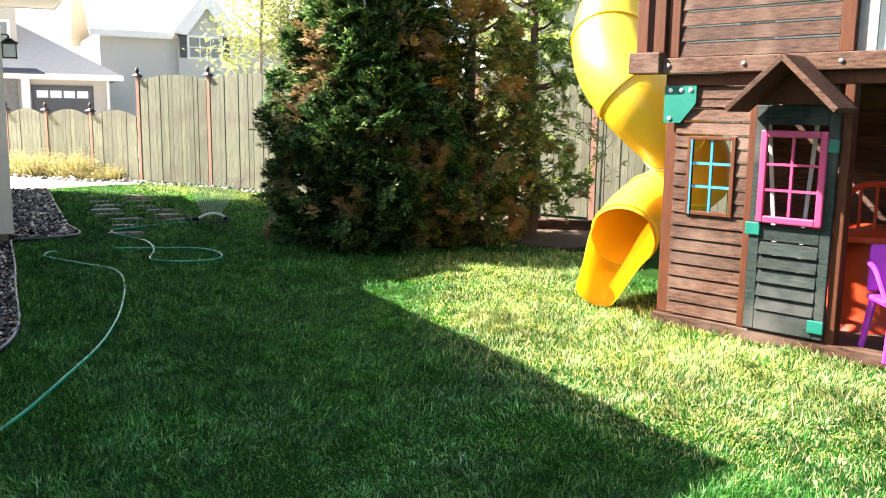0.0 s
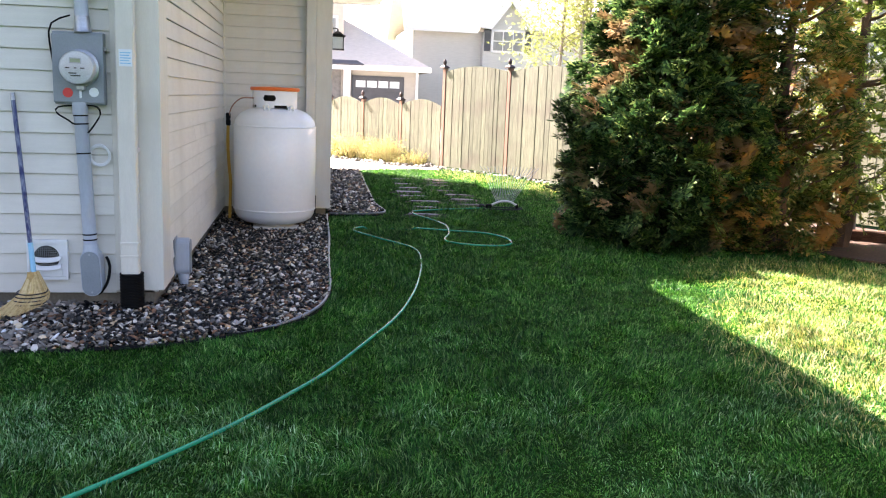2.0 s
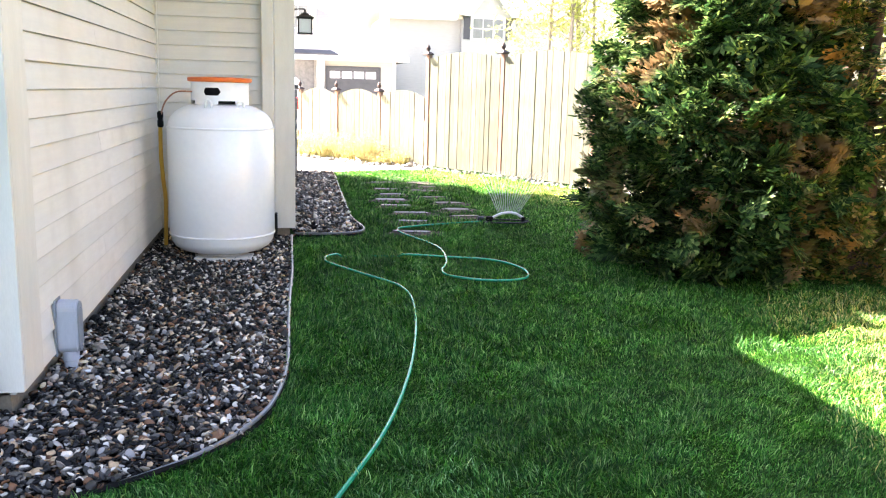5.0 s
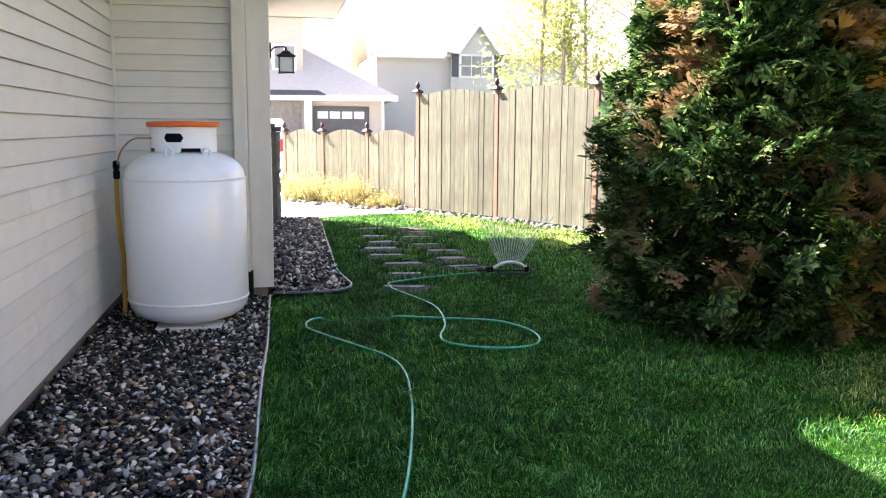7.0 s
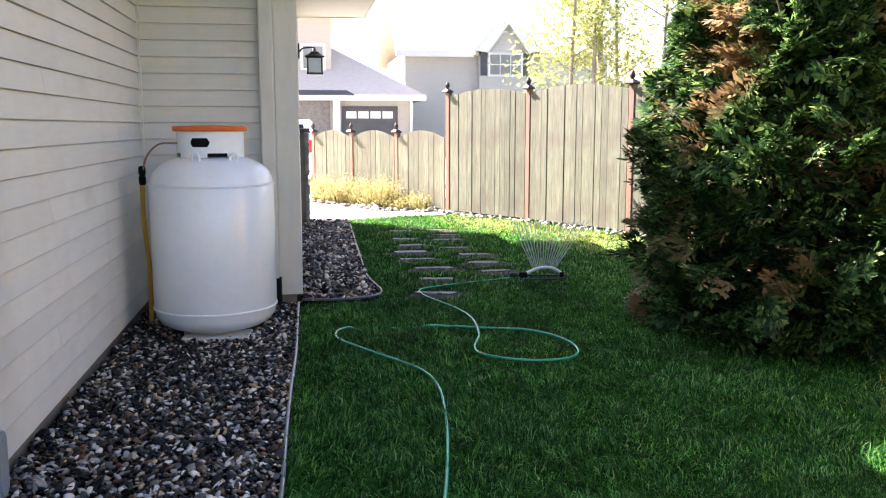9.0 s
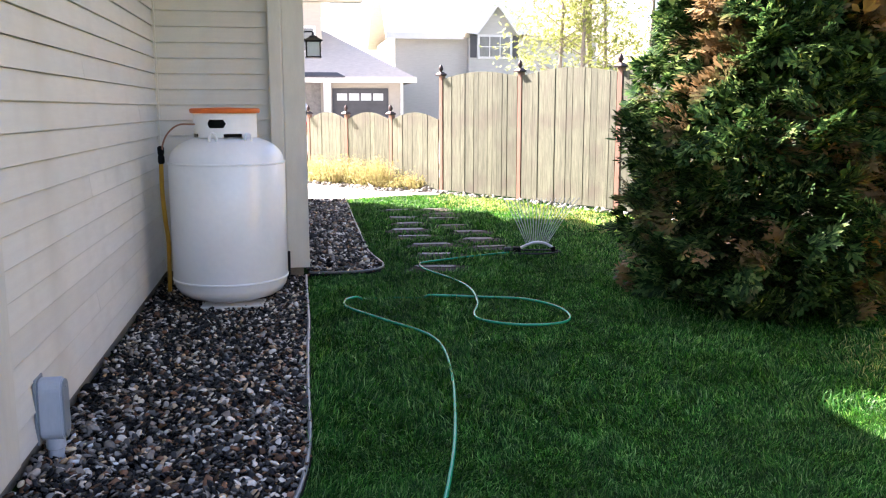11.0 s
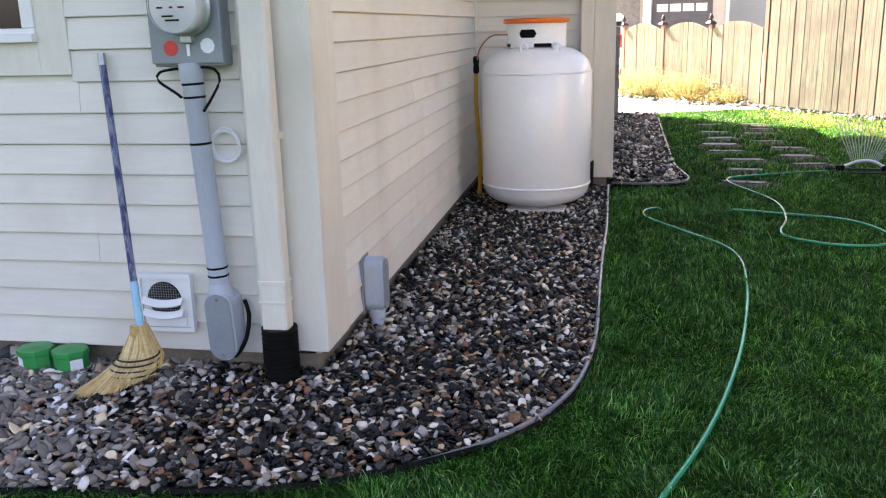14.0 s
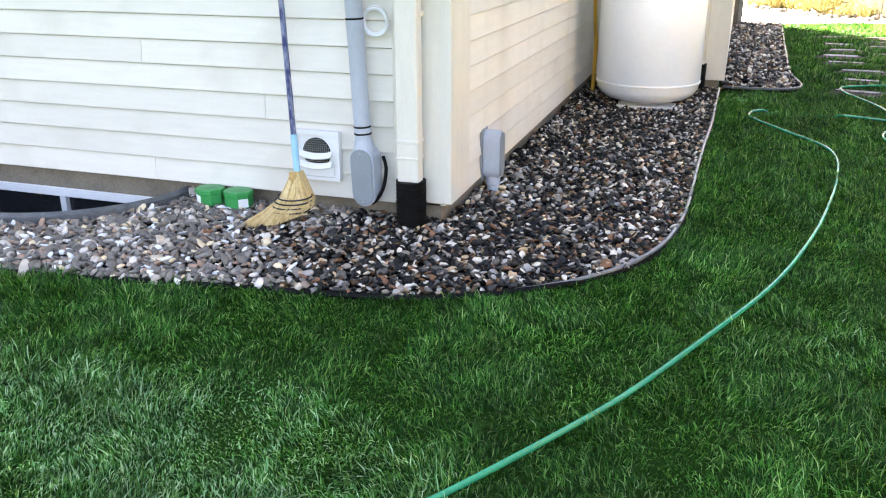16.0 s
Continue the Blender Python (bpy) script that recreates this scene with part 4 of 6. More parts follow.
# ---- broom ----
def broom(m):
    t = thing("broom", m, "straw corn broom with a worn blue handle leaning on the wall", "broom")
    a, b = Vector((0.0, 0.0, 0.215)), Vector((-0.11, 0.14, 1.19))
    part("handle", sweep([a + (b - a) * k / 10 for k in range(11)], 0.0125, 10), BROOM_BLUE, t, smooth=True)
    part("handle_tip", sweep([b - (b - a) * 0.03, b + (b - a) * 0.012], 0.014, 10), STEEL, t)
    part("paper_sleeve", sweep([a + (b - a) * k / 10 * 0.17 + (b - a) * 0.02 for k in range(11)], 0.0145, 10), BLUE_PRINT, t, "pale blue paper sleeve")
    random.seed(11)
    verts, f4 = [], []
    for k in range(1100):
        u, w = random.uniform(-1, 1), random.uniform(-1, 1)
        top = a + Vector((u * 0.018, w * 0.018, 0.03))
        sh = a + Vector((u * 0.070 + 0.002, w * 0.028 - 0.020 + 0.006 * u, -0.085 + 0.03 * (1 - u * u)))
        end = Vector((-0.022 + u * 0.080 - 0.085 * max(0.0, -u) ** 2, -0.105 + w * 0.034 + 0.05 * u, max(0.022, 0.026 + 0.030 * (1 + u) + random.uniform(-0.015, 0.02))))
        prev = None
        for j, p in enumerate((top, sh, (sh + end) / 2 + Vector((0.010, 0.004, 0)), end)):
            wd = 0.0024 if j < 3 else 0.0012
            verts += [p + Vector((-wd, 0, 0)), p + Vector((wd, 0.001, 0))]
            if j:
                i = len(verts)
                f4.append((i - 4, i - 3, i - 1, i - 2))
    ob = new("straw_head", mesh_from("straw_head", [tuple(v) for v in verts], f4, np.zeros((0, 3), int), STRAW))
    ob.parent = t
    ob["label"] = "golden straw head, splayed at the foot"
    part("straw_core", lathe([(0.017, 0.245), (0.022, 0.21), (0.044, 0.15), (0.05, 0.10), (0.045, 0.07)], 16, pose(-0.012, -0.02, 0) @ Matrix.Diagonal((1, 0.5, 1, 1))), STRAW, t, smooth=True)
    for z, w in ((0.142, 0.074), (0.124, 0.079), (0.106, 0.083), (0.088, 0.086)):
        ring = [(-0.002 + (z - 0.142) * 0.25 + w * math.cos(q), -0.055 + 0.052 * math.sin(q) + 0.014 * math.cos(q) + (z - 0.1) * 0.45, z + 0.008 * math.sin(q)) for q in np.linspace(0, 2 * math.pi, 28)]
        part("stitch_band", sweep(ring, 0.0034, 6), BLACK_METAL, t, "dark binding wire")
    return t


broom(pose(-1.518, 4.94, 0.0))


# ---- green boxes ----
def green_box(m, label_side):
    t = thing("green_box", m, "bright green plastic box with a pale label on gravel", "box", group="green boxes by the window well")
    part("tub", lathe([(0.088, 0), (0.1, 0.01), (0.1, 0.072), (0.094, 0.076)], 8, pose(0, 0, 0, 0, 0, 22.5)), GREEN_PLASTIC, t)
    part("lid", lathe([(0.107, 0.076), (0.107, 0.098), (0.1, 0.104), (0.02, 0.108)], 8, pose(0, 0, 0, 0, 0, 22.5)), GREEN_PLASTIC, t)
    part("label_patch", boxes((-0.036, 0.036, -0.0945, -0.0925, 0.012, 0.064)), WHITE_STICKER, t, "blank white label").matrix_basis = pose(0, 0, 0, 0, 0, label_side)
    return t


green_box(pose(-2.035, 5.035, 0.018, 0, 0, 8) @ Matrix.Diagonal((0.66, 0.6, 0.78, 1)), -45)
green_box(pose(-1.885, 5.035, 0.018, 0, 0, 3) @ Matrix.Diagonal((0.66, 0.6, 0.78, 1)), 45)


# ---- edging, hose, sprinkler ----
def edging(name, line, label):
    t = thing(name, pose(0, 0, 0), label, "edging")
    part("strip", sweep([(x, y, 0.004) for x, y in line], 0.013, 6), BLACK, t)
    part("bead", sweep([(x, y, (0.024 if y > 4.95 else 0.004 + 0.02 * max(0, (y - 4.6) / 0.35)) + 0.004 * math.sin(3.1 * i * 0.08)) for i, (x, y) in enumerate(line)], 0.009, 8), EDGING, t, "grey rounded top bead", smooth=True)
    return t


edging("lawn_edging", edge_line, "grey plastic lawn edging between gravel and grass")
edging("lawn_edging", edge_line_2, "grey plastic lawn edging round the gravel strip")

HOSE_LINE = [(-2.2, 1.2), (-1.6, 1.75), (-1.05, 2.32), (-0.64, 2.79), (-0.29, 3.25), (-0.03, 3.69), (0.20, 4.16), (0.44, 4.74), (0.632, 5.4), (0.763, 6.06), (0.83, 6.55), (0.848, 6.84), (0.825, 7.08), (0.755, 7.27), (0.605, 7.51), (0.435, 7.78), (0.385, 7.94), (0.43, 8.13), (0.585, 8.19), (0.94, 8.13), (1.296, 8.04), (1.6, 7.91), (1.76, 7.6), (1.74, 7.35), (1.61, 7.235), (1.39, 7.25), (1.2, 7.4), (1.18, 7.56), (1.265, 7.85), (1.297, 8.23), (1.256, 8.65), (1.115, 9.08), (1.10, 9.35), (1.21, 9.455), (1.57, 9.62), (1.98, 9.76)]
hose_pts = smooth_line([(x, y, 0.024 + (0.018 if i == 29 else 0)) for i, (x, y) in enumerate(HOSE_LINE)], 0.04)
noise_pts = [p + Vector((0, 0, 0.010 * noise.noise(p * 1.7) - (0.022 if 0.5 < p.x < 0.95 and p.y > 8.0 else 0))) for p in hose_pts]
hose = tagged(part("garden_hose", sweep(noise_pts, 0.0088, 10), HOSE, smooth=True), "green vinyl garden hose looping over the lawn", "hose")

spr = thing("sprinkler", pose(2.19, 9.74, 0.02, 0, 0, -8), "oscillating lawn sprinkler with a pale curved spray bar", "sprinkler")
part("motor_box", boxes((-0.18, -0.11, -0.03, 0.03, 0.005, 0.055), bevel=0.012), BLACK, spr)
part("coupling", lathe([(0.018, 0), (0.022, 0.01), (0.022, 0.05), (0.016, 0.06)], 12, pose(-0.26, 0, 0.03, 0, 90, 0)), BLACK_METAL, spr)
for s in (-1, 1):
    part("sled_rail", sweep(smooth_line([(-0.22, s * 0.09, 0.01), (-0.1, s * 0.10, 0.008), (0.1, s * 0.10, 0.008), (0.24, s * 0.03, 0.012)], 0.03), 0.008, 8), BLACK_METAL, spr)
part("end_block", boxes((0.165, 0.20, -0.022, 0.022, 0.005, 0.055), bevel=0.008), BLACK, spr)
part("spray_bar", sweep(smooth_line([(-0.11, 0, 0.045), (-0.03, 0, 0.082), (0.05, 0, 0.094), (0.12, 0, 0.08), (0.18, 0, 0.045)], 0.02), 0.013, 10), WHITE_PLASTIC, spr, "pale curved spray bar", smooth=True)
for k in range(17):
    u = (k - 8) / 8
    x0 = 0.035 + 0.10 * u
    pts = [(x0 + (0.24 * u + 0.04) * q, 0.03 * q, 0.09 + 0.46 * q - 0.06 * q * q) for q in np.linspace(0, 1, 8)]
    part("water_jet", sweep(pts, [0.003 + 0.002 * q for q in np.linspace(0, 1, 8)], 5), WATER, spr, "thin jet of water").visible_shadow = False

# ---- stepping slabs ----
random.seed(21)
ROW_1 = [(1.229, 9.357), (1.347, 9.973), (1.401, 10.547), (1.308, 11.106), (1.315, 11.602), (1.386, 12.119), (1.386, 12.649), (1.412, 13.435)]
ROW_2 = [(1.927, 10.294), (1.923, 10.794), (1.946, 11.332), (1.848, 11.832), (1.868, 12.507), (1.911, 12.954), (1.9, 13.451)]
SLABS = ROW_1 + ROW_2
for x, y in SLABS:
    bm = bmesh.new()
    c = [(random.uniform(0.70, 1.08) * 0.165 * sx, random.uniform(0.6, 1.0) * 0.066 * sy) for sx, sy in ((-1, -1), (0, -1.08), (1, -1), (1.05, 0), (1, 1), (0, 1.06), (-1, 1), (-1.06, 0))]
    top, bot = [bm.verts.new((a, b, 0.002)) for a, b in c], [bm.verts.new((a * 1.03, b * 1.04, -0.03)) for a, b in c]
    bm.faces.new(top)
    for k in range(8):
        bm.faces.new((bot[k], bot[(k + 1) % 8], top[(k + 1) % 8], top[k]))
    ob = part("stepping_slab", bm, SLAB)
    ob.matrix_basis = pose(x, y, 0.0, random.uniform(-2, 2), 0, random.uniform(-14, 14))
    tagged(ob, "flat grey stepping slab sunk in the lawn", "stepping stone", group="stepping slabs in the lawn")
    bm = lathe([(0.31, -0.012), (0.26, -0.003), (0.02, 0.002)], 14, Matrix.Diagonal((1, 0.62, 1, 1)))
    ob = part("bare_soil", bm, SOIL)
    ob.matrix_basis = pose(x + 0.02, y - 0.07, -0.004, 0, 0, random.uniform(-10, 10))
    tagged(ob, "bare dark soil round a stepping slab", "ground", kind="structure")


# ---- fence ----
def fence_panel(a, b, low, mid, post_top, z0=0.05, n=13):
    """Upright boards between two posts, their tops in an arch; a post with a finial at the first end."""
    d = b - a
    L, ang = d.length, math.degrees(math.atan2(d.y, d.x))
    t = thing("fence_panel", Matrix.Translation(a) @ pose(0, 0, 0, 0, 0, ang), "weathered pale cedar fence panel with an arched top", "fence", group="fence panels")
    post = part("post", boxes((-0.038, 0.038, -0.010, 0.058, -0.1, post_top), bevel=0.004), FENCE_POST, t, "red-brown fence post")
    part("cap", lathe([(0.075, post_top), (0.092, post_top + 0.012), (0.088, post_top + 0.025), (0.04, post_top + 0.055), (0.02, post_top + 0.06)], 4, pose(0, 0, 0, 0, 0, 45)), COPPER_CAP, post, "dark bronze post cap")
    part("finial", lathe([(0.018, post_top + 0.06), (0.02, post_top + 0.07), (0.034, post_top + 0.09), (0.036, post_top + 0.11), (0.022, post_top + 0.145), (0.004, post_top + 0.17)], 12), COPPER_CAP, post, smooth=True)
    for z in (0.35, low * 0.75):
        part("rail", boxes((0.046, L - 0.046, 0.02, 0.058, z, z + 0.085)), FENCE, t)
    w = (L - 0.1) / n
    random.seed(int(a.x * 100))
    for k in range(n):
        u0, u1 = k / n, (k + 1) / n
        h = [low + (mid - low) * math.sin(math.pi * u) for u in (u0, u1)]
        x0, x1 = 0.05 + k * w + 0.0025, 0.05 + (k + 1) * w - 0.0025
        bm = bmesh.new()
        off = random.uniform(-0.004, 0.004)
        f = [bm.verts.new((x, y + off, z)) for y in (-0.003, 0.017) for x, z in ((x0, z0), (x1, z0), (x1, h[1]), (x0, h[0]))]
        for q in ((0, 1, 2, 3), (7, 6, 5, 4), (0, 4, 5, 1), (1, 5, 6, 2), (2, 6, 7, 3), (3, 7, 4, 0)):
            bm.faces.new([f[i] for i in q])
        part("board", bm, FENCE, t)
    return t


B_POST = Vector((3.255, 14.17, 0))
C_POST = Vector((4.10, 12.588, 0))
posts = [FA, B_POST, C_POST] + [C_POST + FD * 1.65 * k for k in range(1, 8)]
for k, (a, b) in enumerate(zip(posts, posts[1:])):
    fence_panel(a, b, 1.75, 1.835, 1.80, 0.045, 16)
LOWER = [Vector((0.42, 18.45, 0)), Vector((1.05, 17.55, 0)), Vector((1.72, 16.6, 0)), FA - Vector((0.01, -0.012, 0))]
for a, b in zip(LOWER, LOWER[1:]):
    fence_panel(a, b, 1.13, 1.245, 1.20, n=9)

# ---- far houses ----
def gable_roof(bm, x0, x1, y0, y1, z0, z1, along="x", over=0.4):
    """A pitched roof with thickness, its ridge along x or y."""
    if along == "x":
        ym = (y0 + y1) / 2
        c = [(x0 - over, y0 - over, z0), (x1 + over, y0 - over, z0), (x1 + over, ym, z1), (x0 - over, ym, z1), (x1 + over, y1 + over, z0), (x0 - over, y1 + over, z0)]
    else:
        xm = (x0 + x1) / 2
        c = [(x0 - over, y1 + over, z0), (x0 - over, y0 - over, z0), (xm, y0 - over, z1), (xm, y1 + over, z1), (x1 + over, y0 - over, z0), (x1 + over, y1 + over, z0)]
    lo, hi = [bm.verts.new((p[0], p[1], p[2] - 0.18)) for p in c], [bm.verts.new(p) for p in c]
    for s, r in ((hi, 1), (lo, 0)):
        for q in ((0, 1, 2, 3), (3, 2, 4, 5)):
            bm.faces.new([s[i] for i in (q if r else q[::-1])])
    ring = [0, 1, 2, 4, 5, 3]
    for i, j in zip(ring, ring[1:] + ring[:1]):
        bm.faces.new((lo[i], lo[j], hi[j], hi[i]))
    return bm


def wedge(c, d):
    """A sloping four-cornered sheet with thickness d."""
    bm = bmesh.new()
    hi, lo = [bm.verts.new(p) for p in c], [bm.verts.new((p[0], p[1], p[2] - d)) for p in c]
    bm.faces.new(hi)
    bm.faces.new(lo[::-1])
    for k in range(4):
        bm.faces.new((lo[k], lo[(k + 1) % 4], hi[(k + 1) % 4], hi[k]))
    return bm


def far_window(house, x, y, z, w, h, cols=3, rows=2):
    f = part("window", boxes((x - w / 2 - 0.09, x + w / 2 + 0.09, y - 0.07, y - 0.005, z - 0.09, z + h + 0.09)), HOUSE_WHITE, house, "white framed window")
    for i in range(cols):
        for j in range(rows):
            part("pane", boxes((x - w / 2 + i * w / cols + 0.025, x - w / 2 + (i + 1) * w / cols - 0.025, y - 0.082, y - 0.072, z + j * h / rows + 0.025, z + (j + 1) * h / rows - 0.025)), CURTAINED, f)


h1 = thing("house_with_garage", pose(0, 40, 0), "tan neighbouring house with a dark garage door and pale roof", "house")
part("wall", boxes((-7, 5.0, 0, 8, 0, 2.6)), HOUSE_TAN, h1)
part("upper_wall", boxes((-9, 1.6, 1.5, 8, 2.75, 6.2)), HOUSE_TAN, h1)
part("stone_band", boxes((-9, 1.64, 1.42, 1.495, 2.9, 3.6)), STONE_VENEER, h1)
part("band_cap", boxes((-9, 1.7, 1.38, 1.495, 3.605, 3.7)), HOUSE_WHITE, h1)
part("porch_roof", wedge([(-6.0, -0.78, 2.66), (2.45, -0.78, 2.66), (1.15, 1.35, 3.45), (-6.0, 1.35, 3.45)], 0.06), SHUTTER, h1, "dark shingled porch roof")
bm = bmesh.new()
v = [bm.verts.new(c) for c in ((-9, -0.7, 2.62), (5.5, -0.7, 2.62), (5.5, 8.5, 2.62), (-9, 8.5, 2.62), (1.4, 3.9, 5.1), (-9, 3.9, 5.1), (-9, -0.7, 2.42), (5.5, -0.7, 2.42), (5.5, 8.5, 2.42))]
for q in ((0, 1, 4, 5), (1, 2, 4), (2, 3, 5, 4), (6, 7, 1, 0), (7, 8, 2, 1)):
    bm.faces.new([v[i] for i in q])
part("roof", bm, SHINGLE, h1)
part("upper_roof", gable_roof(bmesh.new(), -9, 1.6, 1.5, 8, 6.2, 8.8, "x"), SHINGLE, h1)
part("eave_trim", boxes((-9, 5.5, -0.76, -0.70, 2.40, 2.64)), HOUSE_WHITE, h1)
gd = part("garage_door", boxes((2.05, 4.25, -0.06, -0.005, 0, 2.08)), GARAGE_DARK, h1, "dark panelled garage door")
for k in range(4):
    part("pane", boxes((2.13 + k * 0.52, 2.13 + k * 0.52 + 0.44, -0.075, -0.065, 1.66, 1.96)), WHITE_STICKER, gd)
for k in range(3):
    part("panel_rib", boxes((2.1, 4.2, -0.07, -0.061, 0.45 + k * 0.5, 0.48 + k * 0.5)), SHUTTER, gd)
part("door_frame", boxes((1.95, 2.05, -0.08, -0.005, 0, 2.18), (4.25, 4.35, -0.08, -0.005, 0, 2.18), (2.05, 4.25, -0.08, -0.005, 2.08, 2.18)), SHUTTER, h1)
part("porch_column", boxes((1.55, 1.86, -0.65, -0.3, 0, 2.5), bevel=0.02), HOUSE_WHITE, h1, "white porch column")
part("stone_facing", boxes((-0.6, 1.45, -0.05, -0.005, 0, 2.4)), STONE_VENEER, h1)
far_window(h1, 0.80, 1.5, 3.82, 0.9, 1.0, 2, 1)
part("downspout", boxes((4.88, 5.0, -0.12, -0.01, 0, 2.42)), HOUSE_WHITE, h1)

h2 = thing("two_storey_house", pose(0, 46, 0), "pale grey two-storey house with a gabled window bay", "house")
part("wall", boxes((5.4, 16, 0, 9, 0, 5.0)), HOUSE_GREY, h2)
part("bay_wall", boxes((9.1, 11.9, -0.5, -0.005, 0, 5.0)), HOUSE_GREY, h2)
part("roof", gable_roof(bmesh.new(), 5.4, 16, 0, 9, 5.0, 9.3, "x", 0.5), SHINGLE, h2)
bm = bmesh.new()
v = [bm.verts.new(c) for c in ((9.1, -0.5, 5.0), (11.9, -0.5, 5.0), (10.5, -0.5, 6.7))]
bm.faces.new(v)
part("gable_face", bm, HOUSE_GREY, h2)
part("bay_roof", gable_roof(bmesh.new(), 9.1, 11.9, -0.5, 4, 5.05, 7.25, "y", 0.3), SHINGLE, h2)
for sx in (-1, 1):
    bm = bmesh.new()
    pts = [(10.5, 7.3), (10.5, 6.35), (10.5 + sx * 1.05, 4.95), (10.5 + sx * 1.75, 5.05)]
    f = [bm.verts.new((x, y, z)) for y in (-0.92, -0.78) for x, z in pts]
    for q in ((0, 1, 2, 3), (7, 6, 5, 4), (0, 4, 5, 1), (1, 5, 6, 2), (2, 6, 7, 3), (3, 7, 4, 0)):
        bm.faces.new([f[i] for i in q])
    bmesh.ops.recalc_face_normals(bm, faces=bm.faces)
    part("gable_trim", bm, HOUSE_WHITE, h2, "broad white gable board")
part("eave_trim", boxes((4.9, 8.8, -0.60, -0.50, 4.74, 5.06)), HOUSE_WHITE, h2)
far_window(h2, 10.42, -0.5, 3.88, 1.62, 1.02, 3, 2)
for x in (9.15, 11.35):
    part("shutter", boxes((x, x + 0.33, -0.56, -0.505, 3.85, 4.95)), SHUTTER, h2)

h3 = thing("low_house", pose(20, 52, 0), "grey neighbouring house with a shallow roof behind trees", "house")
part("wall", boxes((-3, 14, 0, 8, 0, 4.0)), HOUSE_GREY, h3)
part("roof", gable_roof(bmesh.new(), -3, 14, 0, 8, 4.0, 6.4, "x"), SHINGLE, h3)
for x in (0, 5, 10):
    far_window(h3, x, 0, 2.2, 1.6, 1.2, 2, 2)

h4 = thing("tall_house", pose(22, 24, 0, 0, 0, -50), "pale neighbouring house glimpsed over the fence", "house")
part("wall", boxes((-7, 7, 0, 8, 0, 5.6)), HOUSE_GREY, h4)
part("roof", gable_roof(bmesh.new(), -7, 7, 0, 8, 5.6, 8.6, "x"), SHINGLE, h4)
for x in (-4.5, -1, 3):
    far_window(h4, x, 0, 3.4, 1.2, 1.5, 2, 3)


# ---- parked car beyond the stone pier ----
car = thing("parked_car", pose(-0.40, 21.0, 0.006), "white parked car with red tail lights on the driveway", "car")
prof = [(0.0, 0.32), (-0.02, 0.6), (0.04, 0.92), (0.12, 1.0), (0.35, 1.38), (0.6, 1.45), (2.1, 1.44), (2.9, 1.02), (4.0, 0.9), (4.25, 0.7), (4.25, 0.35)]
bm = bmesh.new()
sides = []
for x, k in ((-0.9, 0.0), (-0.88, 1.0), (0.88, 1.0), (0.9, 0.0)):
    sides.append([bm.verts.new((x * (1 - 0.12 * max(0, z - 0.95)), y, z)) for y, z in prof])
for a, b in ((sides[0], sides[3]),):
    for i in range(len(prof) - 1):
        bm.faces.new((a[i], a[i + 1], b[i + 1], b[i]))
    bm.faces.new(list(reversed(a)))
    bm.faces.new(b)
for row in sides[1:3]:
    for vtx in row:
        bm.verts.remove(vtx)
bmesh.ops.recalc_face_normals(bm, faces=bm.faces)
bmesh.ops.bevel(bm, geom=list(bm.edges), offset=0.04, segments=2, affect="EDGES")
part("body", bm, CAR_WHITE, car, smooth=True)
part("rear_window", boxes((-0.66, 0.66, -0.005, 0.005, -0.17, 0.17)), DARK_GLASS, car).matrix_basis = pose(0, 0.215, 1.2, -31)
for sx in (-1, 1):
    part("tail_light", boxes((sx * 0.78 - 0.1, sx * 0.78 + 0.1, -0.05, 0.12, 0.76, 1.02), bevel=0.02), TAIL_RED, car, "red tail light")
    for y in (0.75, 3.4):
        w = part("wheel", lathe([(0.2, 0), (0.31, 0.01), (0.325, 0.05), (0.325, 0.15), (0.31, 0.19), (0.2, 0.2)], 28, pose(sx * 0.92 - 0.1, y, 0.325, 0, 90, 0)), BLACK, car, smooth=True)
        part("rim", lathe([(0.05, 0), (0.19, 0.01), (0.19, 0.22), (0.05, 0.23)], 20, pose(sx * 0.92 - 0.115, y, 0.325, 0, 90, 0)), STEEL, w)
part("bumper", boxes((-0.86, 0.86, -0.09, 0.02, 0.36, 0.58), bevel=0.03), CAR_WHITE, car)


# ---- leaves ----
def sprays(centres, normals, rng, size, leaflets=5, droop=0.4):
    """Flat fans of small pointed leaflets at the given places."""
    n = len(centres)
    up = np.array([0, 0, 1.0])
    t = np.cross(normals, up) + rng.normal(0, 0.15, (n, 3))
    t /= np.linalg.norm(t, axis=1, keepdims=True) + 1e-9
    out = normals + np.array([0, 0, 1.0]) * rng.uniform(-droop, droop + 0.35, (n, 1)) + rng.normal(0, 0.3, (n, 3))
    out /= np.linalg.norm(out, axis=1, keepdims=True)
    s = size * rng.uniform(0.6, 1.3, (n, 1))
    V, F = [], []
    for k in range(leaflets):
        a = (k - (leaflets - 1) / 2) * (1.7 / leaflets) + rng.normal(0, 0.12, (n, 1))
        d = np.cos(a) * out + np.sin(a) * t
        base = centres + out * s * (0.10 * k) * 0.6
        side = np.cross(d, rng.normal(0, 1, (n, 3)) * 0.35 + np.cross(out, t))
        side /= np.linalg.norm(side, axis=1, keepdims=True) + 1e-9
        ln = s * rng.uniform(0.7, 1.1, (n, 1)) * (1 - 0.12 * abs(k - leaflets // 2))
        w = s * (0.125 if leaflets > 4 else 0.13)
        bend = rng.normal(0, 0.10, (n, 3)) * s
        V.append(np.stack([base, base + d * ln * 0.5 + side * w + bend * 0.5, base + d * ln + bend, base + d * ln * 0.5 - side * w + bend * 0.5], 1))
    V = np.stack(V, 1).reshape(-1, 3)
    F = np.arange(len(V)).reshape(-1, 4)
    return V, F


